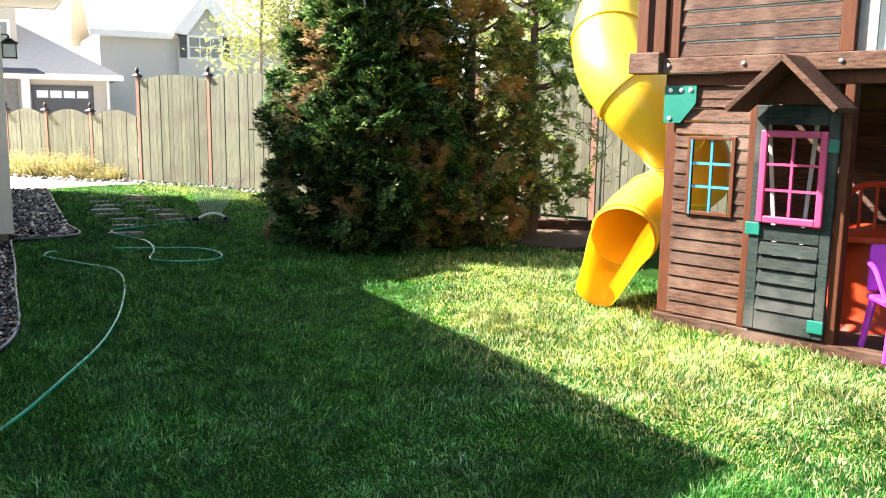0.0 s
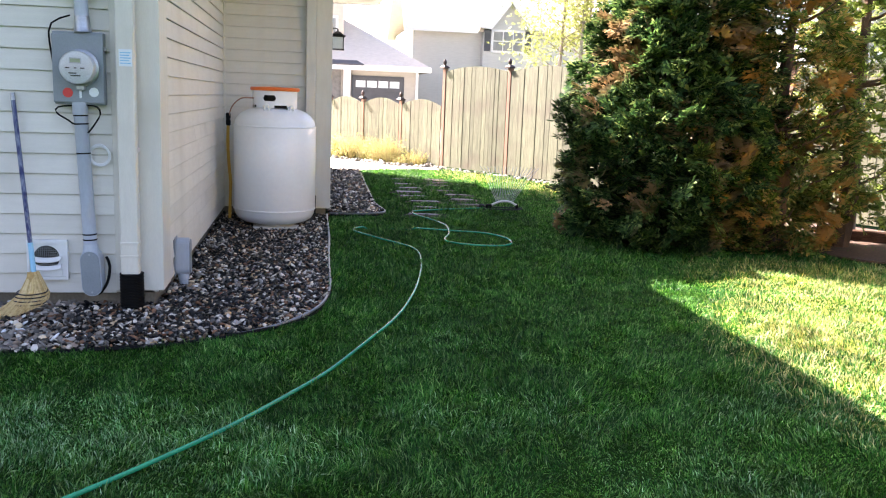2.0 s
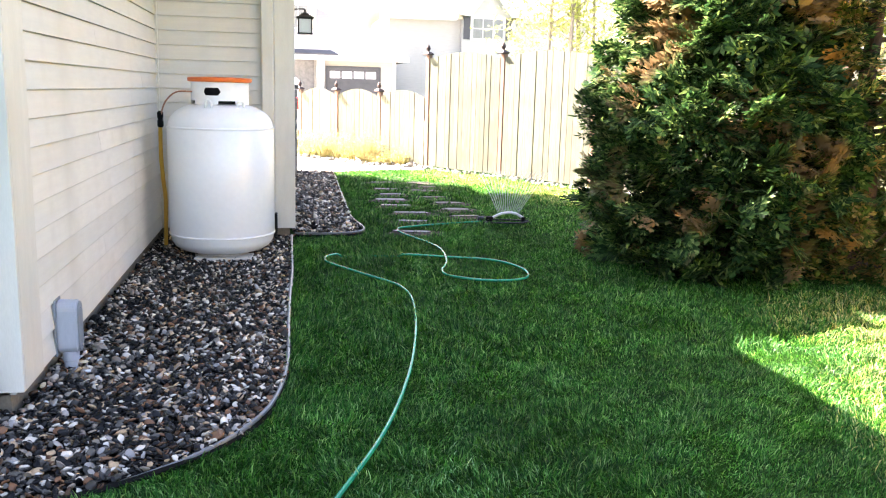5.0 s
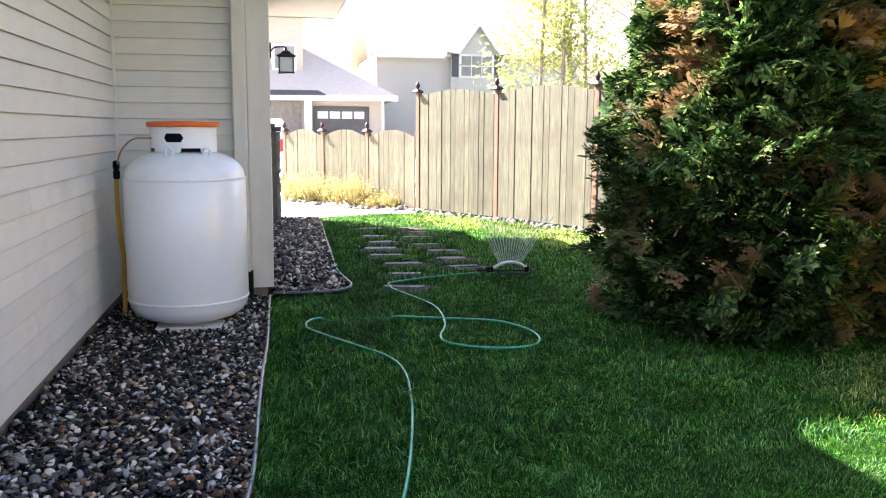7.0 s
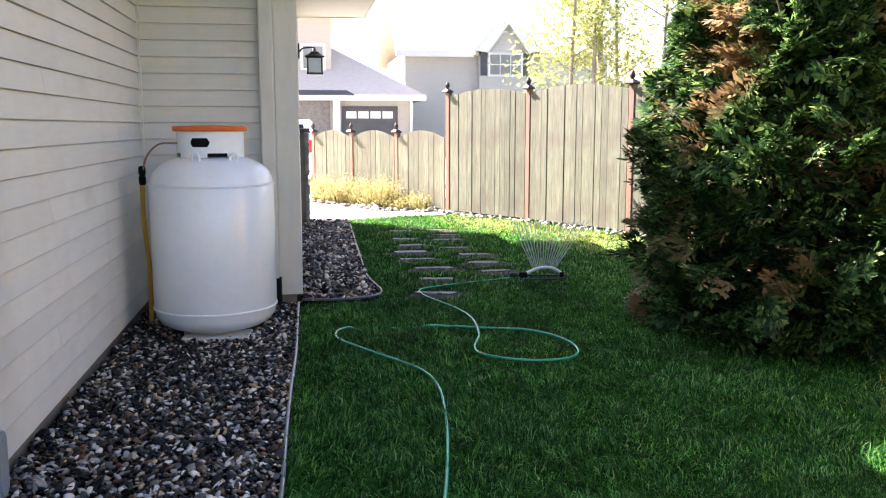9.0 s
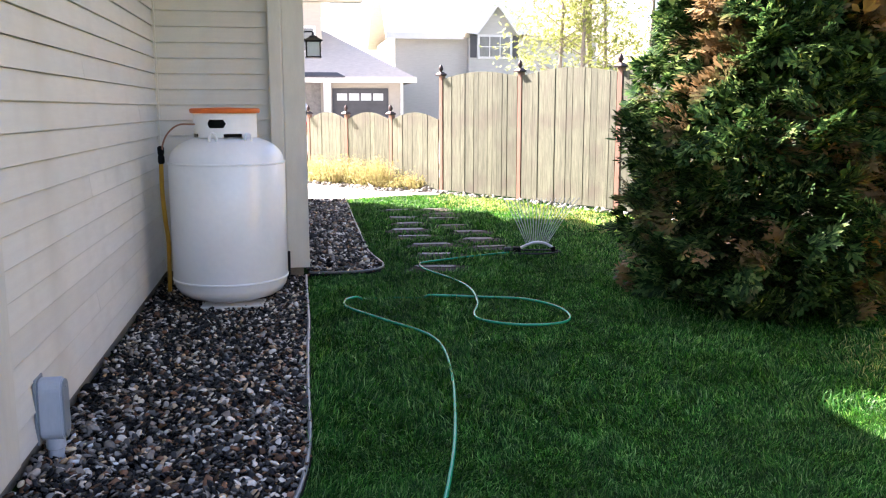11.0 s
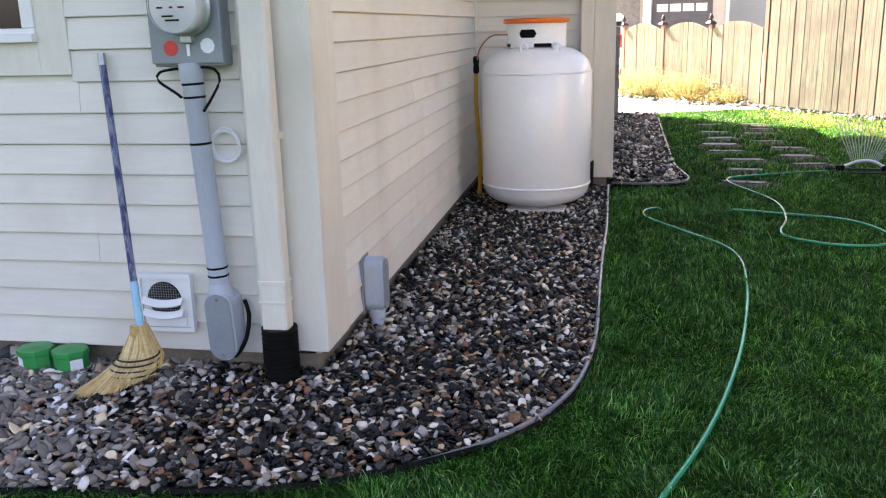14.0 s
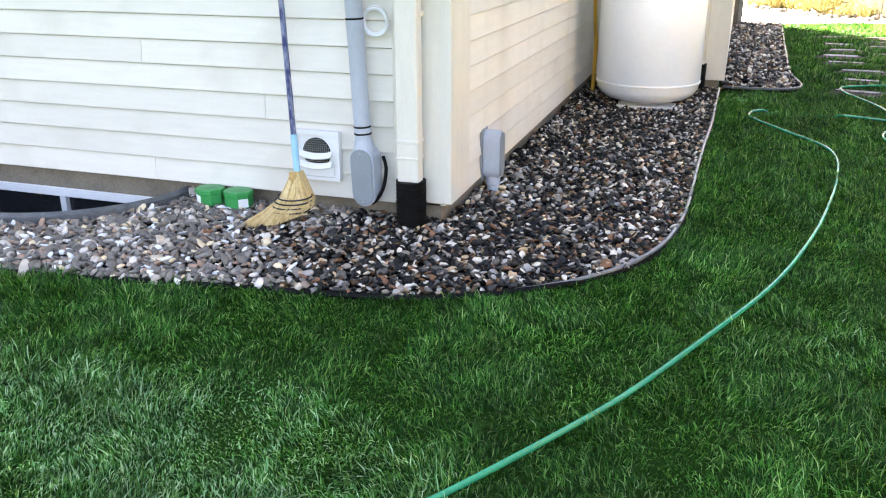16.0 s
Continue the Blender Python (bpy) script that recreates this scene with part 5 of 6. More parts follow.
def cedar(x, y, h, r, n, seed, material, label, low=0.04, per=26, lumpy=0.30, low_r=0.76, inner=4500):
    """An arborvitae: trunk, limbs and a ragged crown of drooping branch ends, each a flat fan of sprays."""
    rng = np.random.default_rng(seed)
    t = thing("cedar_tree", pose(x, y, 0), label, "tree", group="cedars along the fence")
    part("trunk", sweep([(0.03 * math.sin(k), 0.03 * math.cos(1.7 * k), -0.1 + k * h / 9) for k in range(9)], [0.09 * (1 - k / 9.5) + 0.01 for k in range(9)], 8), CEDAR_BARK, t, smooth=True)
    for k in range(30):
        a, z = rng.uniform(0, 2 * math.pi), rng.uniform(0.06, 0.75) * h
        L = r * rng.uniform(0.6, 0.9) * (1 - 0.5 * z / h)
        sweep([(q * L * math.cos(a), q * L * math.sin(a), z + 0.4 * L * q * q) for q in (0, 0.35, 0.7, 1.0)], [0.022, 0.016, 0.010, 0.004], 5, bm := bmesh.new())
        part("limb", bm, CEDAR_BARK, t)
    m = n // per
    z = low + (h - low) * rng.beta(1.0, 1.4, m)
    a = rng.uniform(0, 2 * math.pi, m)
    u = (z - low) / (h - low)
    prof = np.where(u < 0.18, low_r + (1 - low_r) * np.sin(u / 0.18 * math.pi / 2), np.power(np.clip(1 - (u - 0.18) / 0.84, 0, 1), 0.60))
    lump = np.array([0.90 + lumpy * noise.noise(Vector((2.8 * math.cos(A) + seed, 2.8 * math.sin(A), Z * 2.4))) for A, Z in zip(a, z)])
    deep = np.where(rng.uniform(0, 1, m) < 0.30, rng.uniform(0.45, 0.85, m), 1 - np.abs(rng.normal(0, 0.055, m)))
    rr = r * prof * lump * deep
    tip = np.stack([rr * np.cos(a), rr * np.sin(a), z], 1)
    # the branch end's own way out, its droop, and the plane in which its fan lies
    yaw = a + rng.normal(0, 0.45, m)
    axis = np.stack([np.cos(yaw), np.sin(yaw), rng.normal(0.10, 0.38, m)], 1)
    axis /= np.linalg.norm(axis, axis=1, keepdims=True)
    tilt = rng.normal(0, 0.6, m)
    across = np.stack([-np.sin(yaw) * np.cos(tilt), np.cos(yaw) * np.cos(tilt), np.sin(tilt)], 1)
    span = rng.uniform(0.7, 1.35, m)
    k = np.repeat(np.arange(m), per)
    q = np.tile(np.linspace(0, 1, per), m) + rng.normal(0, 0.03, m * per)
    fan = rng.uniform(-1, 1, m * per)
    back = 0.21 * (1 - q) * span[k]
    wide = fan * 0.105 * np.sin(np.clip(0.25 + 0.62 * (1 - q), 0, 1) * math.pi) * span[k]
    c = tip[k] - axis[k] * back[:, None] + across[k] * wide[:, None] + rng.normal(0, 0.010, (m * per, 3))
    c[:, 2] -= 0.55 * wide ** 2 / 0.1
    nrm = axis[k] + across[k] * (fan * 0.75)[:, None] + rng.normal(0, 0.10, (m * per, 3))
    # inner sprays near the trunk, added to block light and close the crown
    ni = inner
    ai, zi, ri = rng.uniform(0, 2 * math.pi, ni), low + (h - low) * rng.beta(1.0, 1.5, ni), rng.uniform(0.25, 0.74, ni)
    ui = (zi - low) / (h - low)
    pr = r * ri * np.where(ui < 0.18, low_r + (1 - low_r) * np.sin(ui / 0.18 * math.pi / 2), np.power(np.clip(1 - (ui - 0.18) / 0.84, 0, 1), 0.60))
    ci = np.stack([pr * np.cos(ai), pr * np.sin(ai), zi], 1)
    oi = np.stack([np.cos(ai), np.sin(ai), np.full(ni, 0.2)], 1) + rng.normal(0, 0.5, (ni, 3))
    xi = np.stack([-np.sin(ai), np.cos(ai), rng.normal(0, 0.6, ni)], 1)
    Vi, Fi = fans(ci, oi, xi, rng, np.full(ni, 0.135), 5)
    V, F = fans(c, nrm, across[k], rng, 0.074 * np.repeat(rng.uniform(0.8, 1.2, m), per))
    V, F = np.concatenate([V, Vi]), np.concatenate([F, Fi + len(V)])
    V[:, 2] = np.maximum(V[:, 2], 0.012)
    ob = new("crown", mesh_from("crown", V, F, np.zeros((0, 3), int), material))
    ob.parent = t
    return t


def fans(c, out, across, rng, size, leaflets=5):
    """Small lobed sprays, each lying in the plane of its branch end."""
    n = len(c)
    out = out / np.linalg.norm(out, axis=1, keepdims=True)
    across = across - out * np.sum(across * out, 1, keepdims=True)
    across /= np.linalg.norm(across, axis=1, keepdims=True) + 1e-9
    up = np.cross(out, across)
    s = (size * rng.uniform(0.7, 1.25, n))[:, None]
    V = []
    for j in range(leaflets):
        g = (j - (leaflets - 1) / 2) * 0.42 + rng.normal(0, 0.10, (n, 1))
        d = np.cos(g) * out + np.sin(g) * across + up * rng.normal(0, 0.16, (n, 1))
        side = np.cross(d, up)
        side /= np.linalg.norm(side, axis=1, keepdims=True) + 1e-9
        ln = s * rng.uniform(0.75, 1.1, (n, 1)) * (1 - 0.16 * abs(j - leaflets // 2))
        base = c + d * s * 0.12
        w = s * 0.135
        V.append(np.stack([base, base + d * ln * 0.55 + side * w, base + d * ln, base + d * ln * 0.55 - side * w], 1))
    V = np.stack(V, 1).reshape(-1, 3)
    return V, np.arange(len(V)).reshape(-1, 4)


cedar(3.36, 7.80, 3.5, 1.24, 38000, 3, CEDAR_LEAF, "large dense green cedar with a few brown patches")
cedar(4.24, 7.40, 3.3, 0.86, 10000, 5, CEDAR_DRY, "half browned cedar with dry orange sprays", lumpy=0.4, inner=50)
cedar(5.02, 7.5, 3.2, 0.78, 6500, 8, CEDAR_BACKLIT, "green cedar with bare lower stems", lumpy=0.45, low=0.25, low_r=0.6, inner=50)


def leafy_tree(name, x, y, h, spread, n, seed, material, label, trunk_r=0.09, stems=1, leaf=0.10, crown_low=0.35, limbs=14):
    rng = np.random.default_rng(seed)
    t = thing(name, pose(x, y, 0), label, "tree")
    tips = []
    for s in range(stems):
        ox, oy = (rng.uniform(-0.35, 0.35), rng.uniform(-0.35, 0.35)) if stems > 1 else (0, 0)
        lx, ly = rng.uniform(-0.08, 0.08) * h, rng.uniform(-0.08, 0.08) * h
        line = [Vector((ox + lx * q, oy + ly * q, -0.1 + q * h)) for q in np.linspace(0, 1, 9)]
        part("trunk", sweep(line, [trunk_r * (1 - 0.85 * q) for q in np.linspace(0, 1, 9)], 8), BARK, t, smooth=True)
        for k in range(limbs):
            q = rng.uniform(crown_low, 0.95)
            b = Vector((ox + lx * q, oy + ly * q, q * h))
            a, L = rng.uniform(0, 2 * math.pi), spread * rng.uniform(0.5, 1.0) * (1.15 - 0.7 * q)
            pts = [b + Vector((L * w * math.cos(a + 0.3 * w), L * w * math.sin(a + 0.3 * w), 0.65 * L * w)) for w in (0, 0.3, 0.65, 1.0)]
            sweep(pts, [0.3 * trunk_r, 0.2 * trunk_r, 0.12 * trunk_r, 0.004], 5, bm := bmesh.new())
            part("limb", bm, BARK, t)
            for w in np.linspace(0.35, 1.05, 7):
                tips.append(b + Vector((L * w * math.cos(a + 0.3 * w), L * w * math.sin(a + 0.3 * w), 0.65 * L * w)))
    idx = rng.integers(0, len(tips), n)
    c = np.array([tuple(p) for p in tips])[idx] + rng.normal(0, 0.16 * spread, (n, 3)) * np.array([1, 1, 0.8])
    nrm = rng.normal(0, 1, (n, 3))
    nrm /= np.linalg.norm(nrm, axis=1, keepdims=True)
    V, F = sprays(c, nrm, rng, leaf, 3)
    ob = new("crown", mesh_from("crown", V, F, np.zeros((0, 3), int), material))
    ob.parent = t
    return t


leafy_tree("spring_tree", 7.3, 24.5, 9.0, 1.7, 6000, 31, SPRING_LEAF, "tall bare-stemmed tree in fresh yellow-green leaf", 0.07, 2, 0.15, 0.12, 24)
leafy_tree("spring_tree", 8.6, 25.5, 9.5, 2.0, 4500, 32, SPRING_LEAF, "slim tree with several stems and young leaves", 0.07, 3, 0.14, 0.15, 18)
leafy_tree("spring_tree", 10.6, 26.5, 9.0, 2.2, 3500, 33, SPRING_LEAF, "slim tree with thin young foliage", 0.08, 2, 0.14, 0.15, 18)
leafy_tree("spring_tree", 15.5, 19.5, 9.0, 2.2, 3500, 34, SPRING_LEAF, "tall tree with thin young foliage over the fence", 0.08, 2, 0.14, 0.15, 18)
leafy_tree("shade_tree", 5.45, 8.05, 7.5, 1.6, 1400, 36, SPRING_LEAF, "tall tree trunk rising behind the cedars", 0.10, 1, 0.10, 0.5)
leafy_tree("sapling", 5.35, 6.75, 1.75, 0.62, 90, 37, SPRING_LEAF, "bare sapling with a few yellow-green leaves", 0.016, 1, 0.06, 0.3, 9)


def spruce(x, y, h, r, seed):
    rng = np.random.default_rng(seed)
    t = thing("young_spruce", pose(x, y, 0), "young dark green spruce behind the fence", "tree")
    part("trunk", sweep([(0, 0, -0.1), (0, 0, h * 0.5), (0, 0, h)], [0.05, 0.03, 0.005], 8), BARK, t)
    n = 2600
    z = h * rng.uniform(0.1, 1, n)
    a = rng.uniform(0, 2 * math.pi, n)
    tier = 0.75 + 0.25 * np.cos(z * 22)
    rr = r * (1 - z / h) * tier * np.sqrt(rng.uniform(0, 1, n))
    c = np.stack([rr * np.cos(a), rr * np.sin(a), z], 1)
    nr = np.stack([np.cos(a), np.sin(a), np.full(n, 0.1)], 1)
    V, F = sprays(c, nr, rng, 0.13, 3, 0.2)
    ob = new("crown", mesh_from("crown", V, F, np.zeros((0, 3), int), SPRUCE))
    ob.parent = t


spruce(5.35, 14.2, 2.6, 0.7, 3)


def dry_shrub(x, y, r, h, seed):
    rng = np.random.default_rng(seed)
    n = 200
    a, q = rng.uniform(0, 2 * math.pi, n), np.sqrt(rng.uniform(0, 1, n))
    base = np.stack([0.35 * r * q * np.cos(a), 0.35 * r * q * np.sin(a), np.zeros(n)], 1)
    tip = np.stack([r * q * np.cos(a), r * q * np.sin(a), h * rng.uniform(0.45, 1.0, n)], 1) + rng.normal(0, 0.03, (n, 3))
    w = np.stack([-np.sin(a), np.cos(a), np.zeros(n)], 1) * 0.005
    mid = (base + tip) / 2 + rng.normal(0, 0.03, (n, 3))
    V = np.stack([base - w, base + w, mid + w, mid - w, tip], 1).reshape(-1, 3)
    k = np.arange(n)[:, None] * 5
    f4, f3 = k + np.array([[0, 1, 2, 3]]), k + np.array([[3, 2, 4]])
    c = np.repeat((mid + tip) / 2, 2, 0) + rng.normal(0, 0.07, (2 * n, 3))
    V2, F2 = sprays(c, rng.normal(0, 1, (2 * n, 3)), rng, 0.05, 2)
    me = mesh_from("dry_shrub", np.concatenate([V, V2]), np.concatenate([f4, F2 + len(V)]), f3, DRY_SHRUB)
    ob = new("dry_shrub", me)
    ob.matrix_basis = pose(x, y, 0.0)
    tagged(ob, "straw-yellow dry shrub in front of the low fence", "shrub", group="dry shrubs by the low fence")


for k in range(9):
    u = k / 8
    dry_shrub(0.50 + 1.45 * u + 0.05 * math.sin(5 * k), 17.75 - 1.75 * u + 0.05 * math.cos(4 * k), 0.30, 0.52 - 0.16 * (k % 3 == 1) - 0.2 * (u > 0.8), 50 + k)


# ---- playhouse ----
PH = Matrix.Translation((3.622, 3.992, 0)) @ pose(0, 0, 0, 0, 0, math.degrees(math.atan2(-0.9544, 0.2985)))
# local x runs along the front to the door and on, y runs into the house, z up
ph = thing("playhouse", PH, "brown-stained cedar playhouse with a green door and upper deck", "playhouse")
DEEP, LONG = 1.25, 2.0


def plank(x0, x1, z0, z1, y=0.0, material=CEDAR_BROWN, name="plank", lean=0.010, parent=ph):
    bm = bmesh.new()
    f = [bm.verts.new(c) for c in ((x0, y - 0.012 - lean, z0), (x1, y - 0.012 - lean, z0), (x1, y - 0.012, z1), (x0, y - 0.012, z1), (x0, y + 0.006 - lean, z0), (x1, y + 0.006 - lean, z0), (x1, y + 0.006, z1), (x0, y + 0.006, z1))]
    for q in ((0, 1, 2, 3), (7, 6, 5, 4), (0, 4, 5, 1), (1, 5, 6, 2), (2, 6, 7, 3), (3, 7, 4, 0)):
        bm.faces.new([f[i] for i in q])
    bmesh.ops.bevel(bm, geom=list(bm.edges), offset=0.003, segments=1, affect="EDGES")
    return part(name, bm, material, parent)


part("base_beam", boxes((-0.012, LONG, -0.035, 0.05, 0.0, 0.075), bevel=0.006), CEDAR_BROWN, ph)
part("base_beam", boxes((-0.012, 0.04, 0.051, DEEP, 0.0, 0.075), bevel=0.006), CEDAR_BROWN, ph)
for x0, x1, y0, top in ((0.0, 0.075, 0.0, 1.52), (0.0, 0.075, DEEP - 0.08, 1.52), (LONG - 0.08, LONG, 0.0, 1.52), (LONG - 0.08, LONG, DEEP - 0.08, 1.52), (0.535, 0.58, -0.03, 1.36), (1.035, 1.085, -0.03, 1.5)):
    part("post", boxes((x0, x1, y0, y0 + 0.08, 0.076, top), bevel=0.005), CEDAR_POST, ph)
# front planks round the small window
zs = [0.085 + 0.0775 * k for k in range(17)]
for z in zs:
    if z < 0.68:
        plank(0.078, 0.535, z, z + 0.072)
    elif z < 1.14:
        plank(0.078, 0.165, z, z + 0.072)
        plank(0.462, 0.535, z, z + 0.072)
    elif z < 1.36:
        plank(0.078, 0.535, z, z + 0.072)
plank(0.078, 1.0, 1.375, 1.445)
wf = part("window", boxes((0.165, 0.19, -0.03, 0.01, 0.70, 1.16), (0.437, 0.462, -0.03, 0.01, 0.70, 1.16), (0.19, 0.437, -0.03, 0.01, 0.70, 0.722), (0.19, 0.437, -0.03, 0.01, 1.14, 1.16), bevel=0.003), CEDAR_POST, ph)
part("muntin", boxes((0.308, 0.322, -0.02, -0.004, 0.722, 1.14)), CYAN, wf, "blue plastic window bar")
for z in (0.86, 0.995):
    part("muntin", boxes((0.19, 0.307, -0.02, -0.004, z, z + 0.014), (0.323, 0.437, -0.02, -0.004, z, z + 0.014)), CYAN, wf, "blue plastic window bar")
part("muntin", boxes((0.19, 0.20, -0.034, -0.0305, 0.70, 1.14)), CYAN, wf, "blue plastic window bar")
# side and back walls, floor and deck
for k in range(18):
    z = 0.085 + 0.0775 * k
    part("side_plank", boxes((0.012, 0.028, 0.085, DEEP - 0.085, z, z + 0.072), bevel=0.002), CEDAR_BROWN, ph) if z < 0.62 or z > 1.2 else None
    part("back_plank", boxes((0.08, LONG - 0.08, DEEP - 0.03, DEEP - 0.014, z, z + 0.072), bevel=0.002), CEDAR_BROWN, ph) if 0.6 < z else None
    part("end_plank", boxes((LONG - 0.03, LONG - 0.014, 0.085, DEEP - 0.085, z, z + 0.072), bevel=0.002), CEDAR_BROWN, ph)
# added sheets stop light coming through the plank gaps, keeping the inside dark
part("back_panel", boxes((0.08, LONG - 0.08, DEEP - 0.012, DEEP - 0.002, 0.08, 1.5)), CEDAR_BROWN, ph)
part("end_panel", boxes((LONG - 0.012, LONG - 0.002, 0.085, DEEP - 0.085, 0.08, 1.5)), CEDAR_BROWN, ph)
part("floor_sheet", boxes((0.04, LONG - 0.09, 0.05, DEEP - 0.09, 0.02, 0.06)), SOIL, ph)
for k in range(12):
    y = -0.02 + k * (DEEP + 0.02) / 12
    part("deck_board", boxes((-0.02, LONG, y, y + 0.1, 1.56, 1.595), bevel=0.003), CEDAR_BROWN, ph)
part("deck_beam", boxes((0.0, LONG + 0.2, -0.075, -0.03, 1.52, 1.61), bevel=0.006), CEDAR_BROWN, ph)
part("deck_beam", boxes((-0.215, -0.005, -0.11, 0.02, 1.52, 1.645), bevel=0.008), CEDAR_BROWN, ph)
part("header", boxes((0.0, LONG, -0.028, 0.02, 1.45, 1.519), bevel=0.004), CEDAR_POST, ph)
for x in (0.04, 0.5, 1.02, 1.5):
    part("bolt", lathe([(0.012, 0), (0.012, 0.006), (0.006, 0.009)], 10, pose(x, -0.076, 1.565, 90)), STEEL, ph)
for x0 in (-0.20, -0.085):
    part("tower_post", boxes((x0, x0 + 0.075, -0.05, 0.03, 1.646, 2.5), bevel=0.005), CEDAR_POST, ph)
part("tower_post", boxes((0.0, 0.075, -0.03, 0.05, 1.612, 2.5), bevel=0.005), CEDAR_POST, ph)
part("tower_post", boxes((0.985, 1.06, -0.03, 0.05, 1.612, 2.5), bevel=0.005), CEDAR_POST, ph)
part("tower_post", boxes((1.16, 1.235, 0.25, 0.33, 1.612, 2.5), bevel=0.005), CEDAR_POST, ph)
for k in range(10):
    z = 1.615 + 0.088 * k
    plank(0.078, 0.983, z, z + 0.080)
part("rock_panel", boxes((1.065, 1.155, 0.0, 0.02, 1.612, 2.4)), STONE_VENEER, ph, "grey climbing panel")
# teal corner bracket
bm = slab([(0.0, 0.0), (0.205, 0.0), (0.205, -0.10), (0.11, -0.215), (0.0, -0.215)], 0, 0.006)
bmesh.ops.transform(bm, matrix=pose(0.0, -0.0305, 1.45, 90), verts=bm.verts)
br = part("bracket", bm, PLATE_GREEN, ph, "teal green corner bracket")
for x, z in ((0.04, 1.425), (0.11, 1.425), (0.17, 1.425), (0.04, 1.26)):
    part("bolt", lathe([(0.013, 0), (0.013, 0.005), (0.006, 0.009)], 10, pose(x, -0.0365, z, 90)), WHITE_STICKER, br)
# green door with a pink window
door = new("door")
door.parent = ph
door["label"] = "dark green stained plank door"
for x0, x1 in ((0.585, 0.645), (0.975, 1.03)):
    part("stile", boxes((x0, x1, -0.05, -0.022, 0.09, 1.34), bevel=0.004), DOOR_GREEN, door)
for z0, z1 in ((0.09, 0.20), (0.60, 0.685), (1.235, 1.34)):
    part("rail", boxes((0.646, 0.974, -0.05, -0.022, z0, z1), bevel=0.004), DOOR_GREEN, door)
for k in range(5):
    plank(0.647, 0.973, 0.205 + k * 0.079, 0.278 + k * 0.079, -0.03, DOOR_GREEN, "door_plank", 0.018, door)
pw = part("window_frame", boxes((0.628, 0.665, -0.078, -0.052, 0.70, 1.205), (0.948, 0.985, -0.078, -0.052, 0.70, 1.205), (0.665, 0.948, -0.078, -0.052, 0.70, 0.738), (0.665, 0.948, -0.078, -0.052, 1.168, 1.205), bevel=0.006), PINK, door, "magenta plastic window frame")
part("muntin", boxes((0.800, 0.814, -0.074, -0.056, 0.738, 1.168), (0.665, 0.800, -0.073, -0.057, 0.875, 0.888), (0.814, 0.948, -0.073, -0.057, 0.875, 0.888), (0.665, 0.800, -0.073, -0.057, 1.015, 1.028), (0.814, 0.948, -0.073, -0.057, 1.015, 1.028)), PINK, door, "magenta plastic window bars")
for x, z in ((0.99, 1.13), (0.985, 0.16), (0.60, 0.66)):
    part("hinge", boxes((x - 0.035, x + 0.05, -0.064, -0.0505, z - 0.035, z + 0.035), bevel=0.004), PLATE_GREEN, door, "teal green hinge")
# little gable roof over the door
for s in (-1, 1):
    bm = bmesh.new()
    box(bm, -0.02, 0.375, -0.26, 0.0, 0.0, 0.032, 0.004)
    bmesh.ops.transform(bm, matrix=Matrix.Translation((0.825, -0.08, 1.555)) @ Matrix.Diagonal((s, 1, 1, 1)) @ pose(0, 0, 0, 0, 43, 0), verts=bm.verts)
    bmesh.ops.recalc_face_normals(bm, faces=bm.faces)
    part("gable_roof", bm, CEDAR_BROWN, ph)
part("gable_board", slab([(0.61, 0.0), (1.04, 0.0), (0.825, 0.205)], 0, 0.02), CEDAR_POST, ph).matrix_basis = pose(0, -0.09, 1.345, 90)

# ---- toys inside ----
chair = thing("toy_chair", PH @ pose(1.40, 0.06, 0.065, 0, 0, 40), "purple plastic children's chair in the playhouse", "chair")
part("seat", boxes((-0.15, 0.15, -0.15, 0.15, 0.27, 0.30), bevel=0.012), PURPLE, chair)
part("backrest", boxes((-0.15, 0.15, 0.13, 0.155, 0.31, 0.56), bevel=0.012), PURPLE, chair)
for sx in (-1, 1):
    for sy in (-1, 1):
        part("leg", sweep([(sx * 0.12, sy * 0.12, 0.272), (sx * 0.15, sy * 0.15, 0.0)], [0.022, 0.016], 8), PURPLE, chair)
    part("arm", sweep(smooth_line([(sx * 0.15, 0.14, 0.46), (sx * 0.17, 0.0, 0.44), (sx * 0.155, -0.12, 0.30)], 0.03), 0.014, 8), PURPLE, chair, smooth=True)
tbl = thing("toy_table", PH @ pose(1.02, 0.66, 0.062), "orange-red plastic play table with an arched rail", "table")
part("tabletop", lathe([(0.30, 0.52), (0.34, 0.53), (0.34, 0.56), (0.30, 0.57)], 28), TOY_RED, tbl, smooth=True)
part("pedestal", lathe([(0.26, 0), (0.22, 0.1), (0.24, 0.52)], 20), TOY_RED, tbl, smooth=True)
arch = [(0.20 * math.cos(a), 0, 0.66 + 0.18 * math.sin(a)) for a in np.linspace(-0.5, math.pi + 0.5, 24)]
part("arched_rail", sweep(arch, 0.018, 8, up=Vector((0, 1, 0))), TOY_RED, tbl, smooth=True)
for k in (-1, 0, 1):
    part("rail_bar", sweep([(k * 0.09, 0, 0.57), (k * 0.09, 0, 0.83 - 0.03 * abs(k))], 0.01, 6), TOY_RED, tbl)

stick = tagged(part("wooden_lath", boxes((-0.012, 0.012, -0.006, 0.006, 0.0, 1.2), bevel=0.002), WHITE_PLASTIC), "pale wooden lath leaning inside the playhouse", "lath", group="laths in the playhouse")
stick.matrix_basis = PH @ pose(0.60, 0.62, 0.064, 8, 6, 0)
copy_thing(stick, PH @ pose(0.50, 0.62, 0.064, 8, -3, 0))

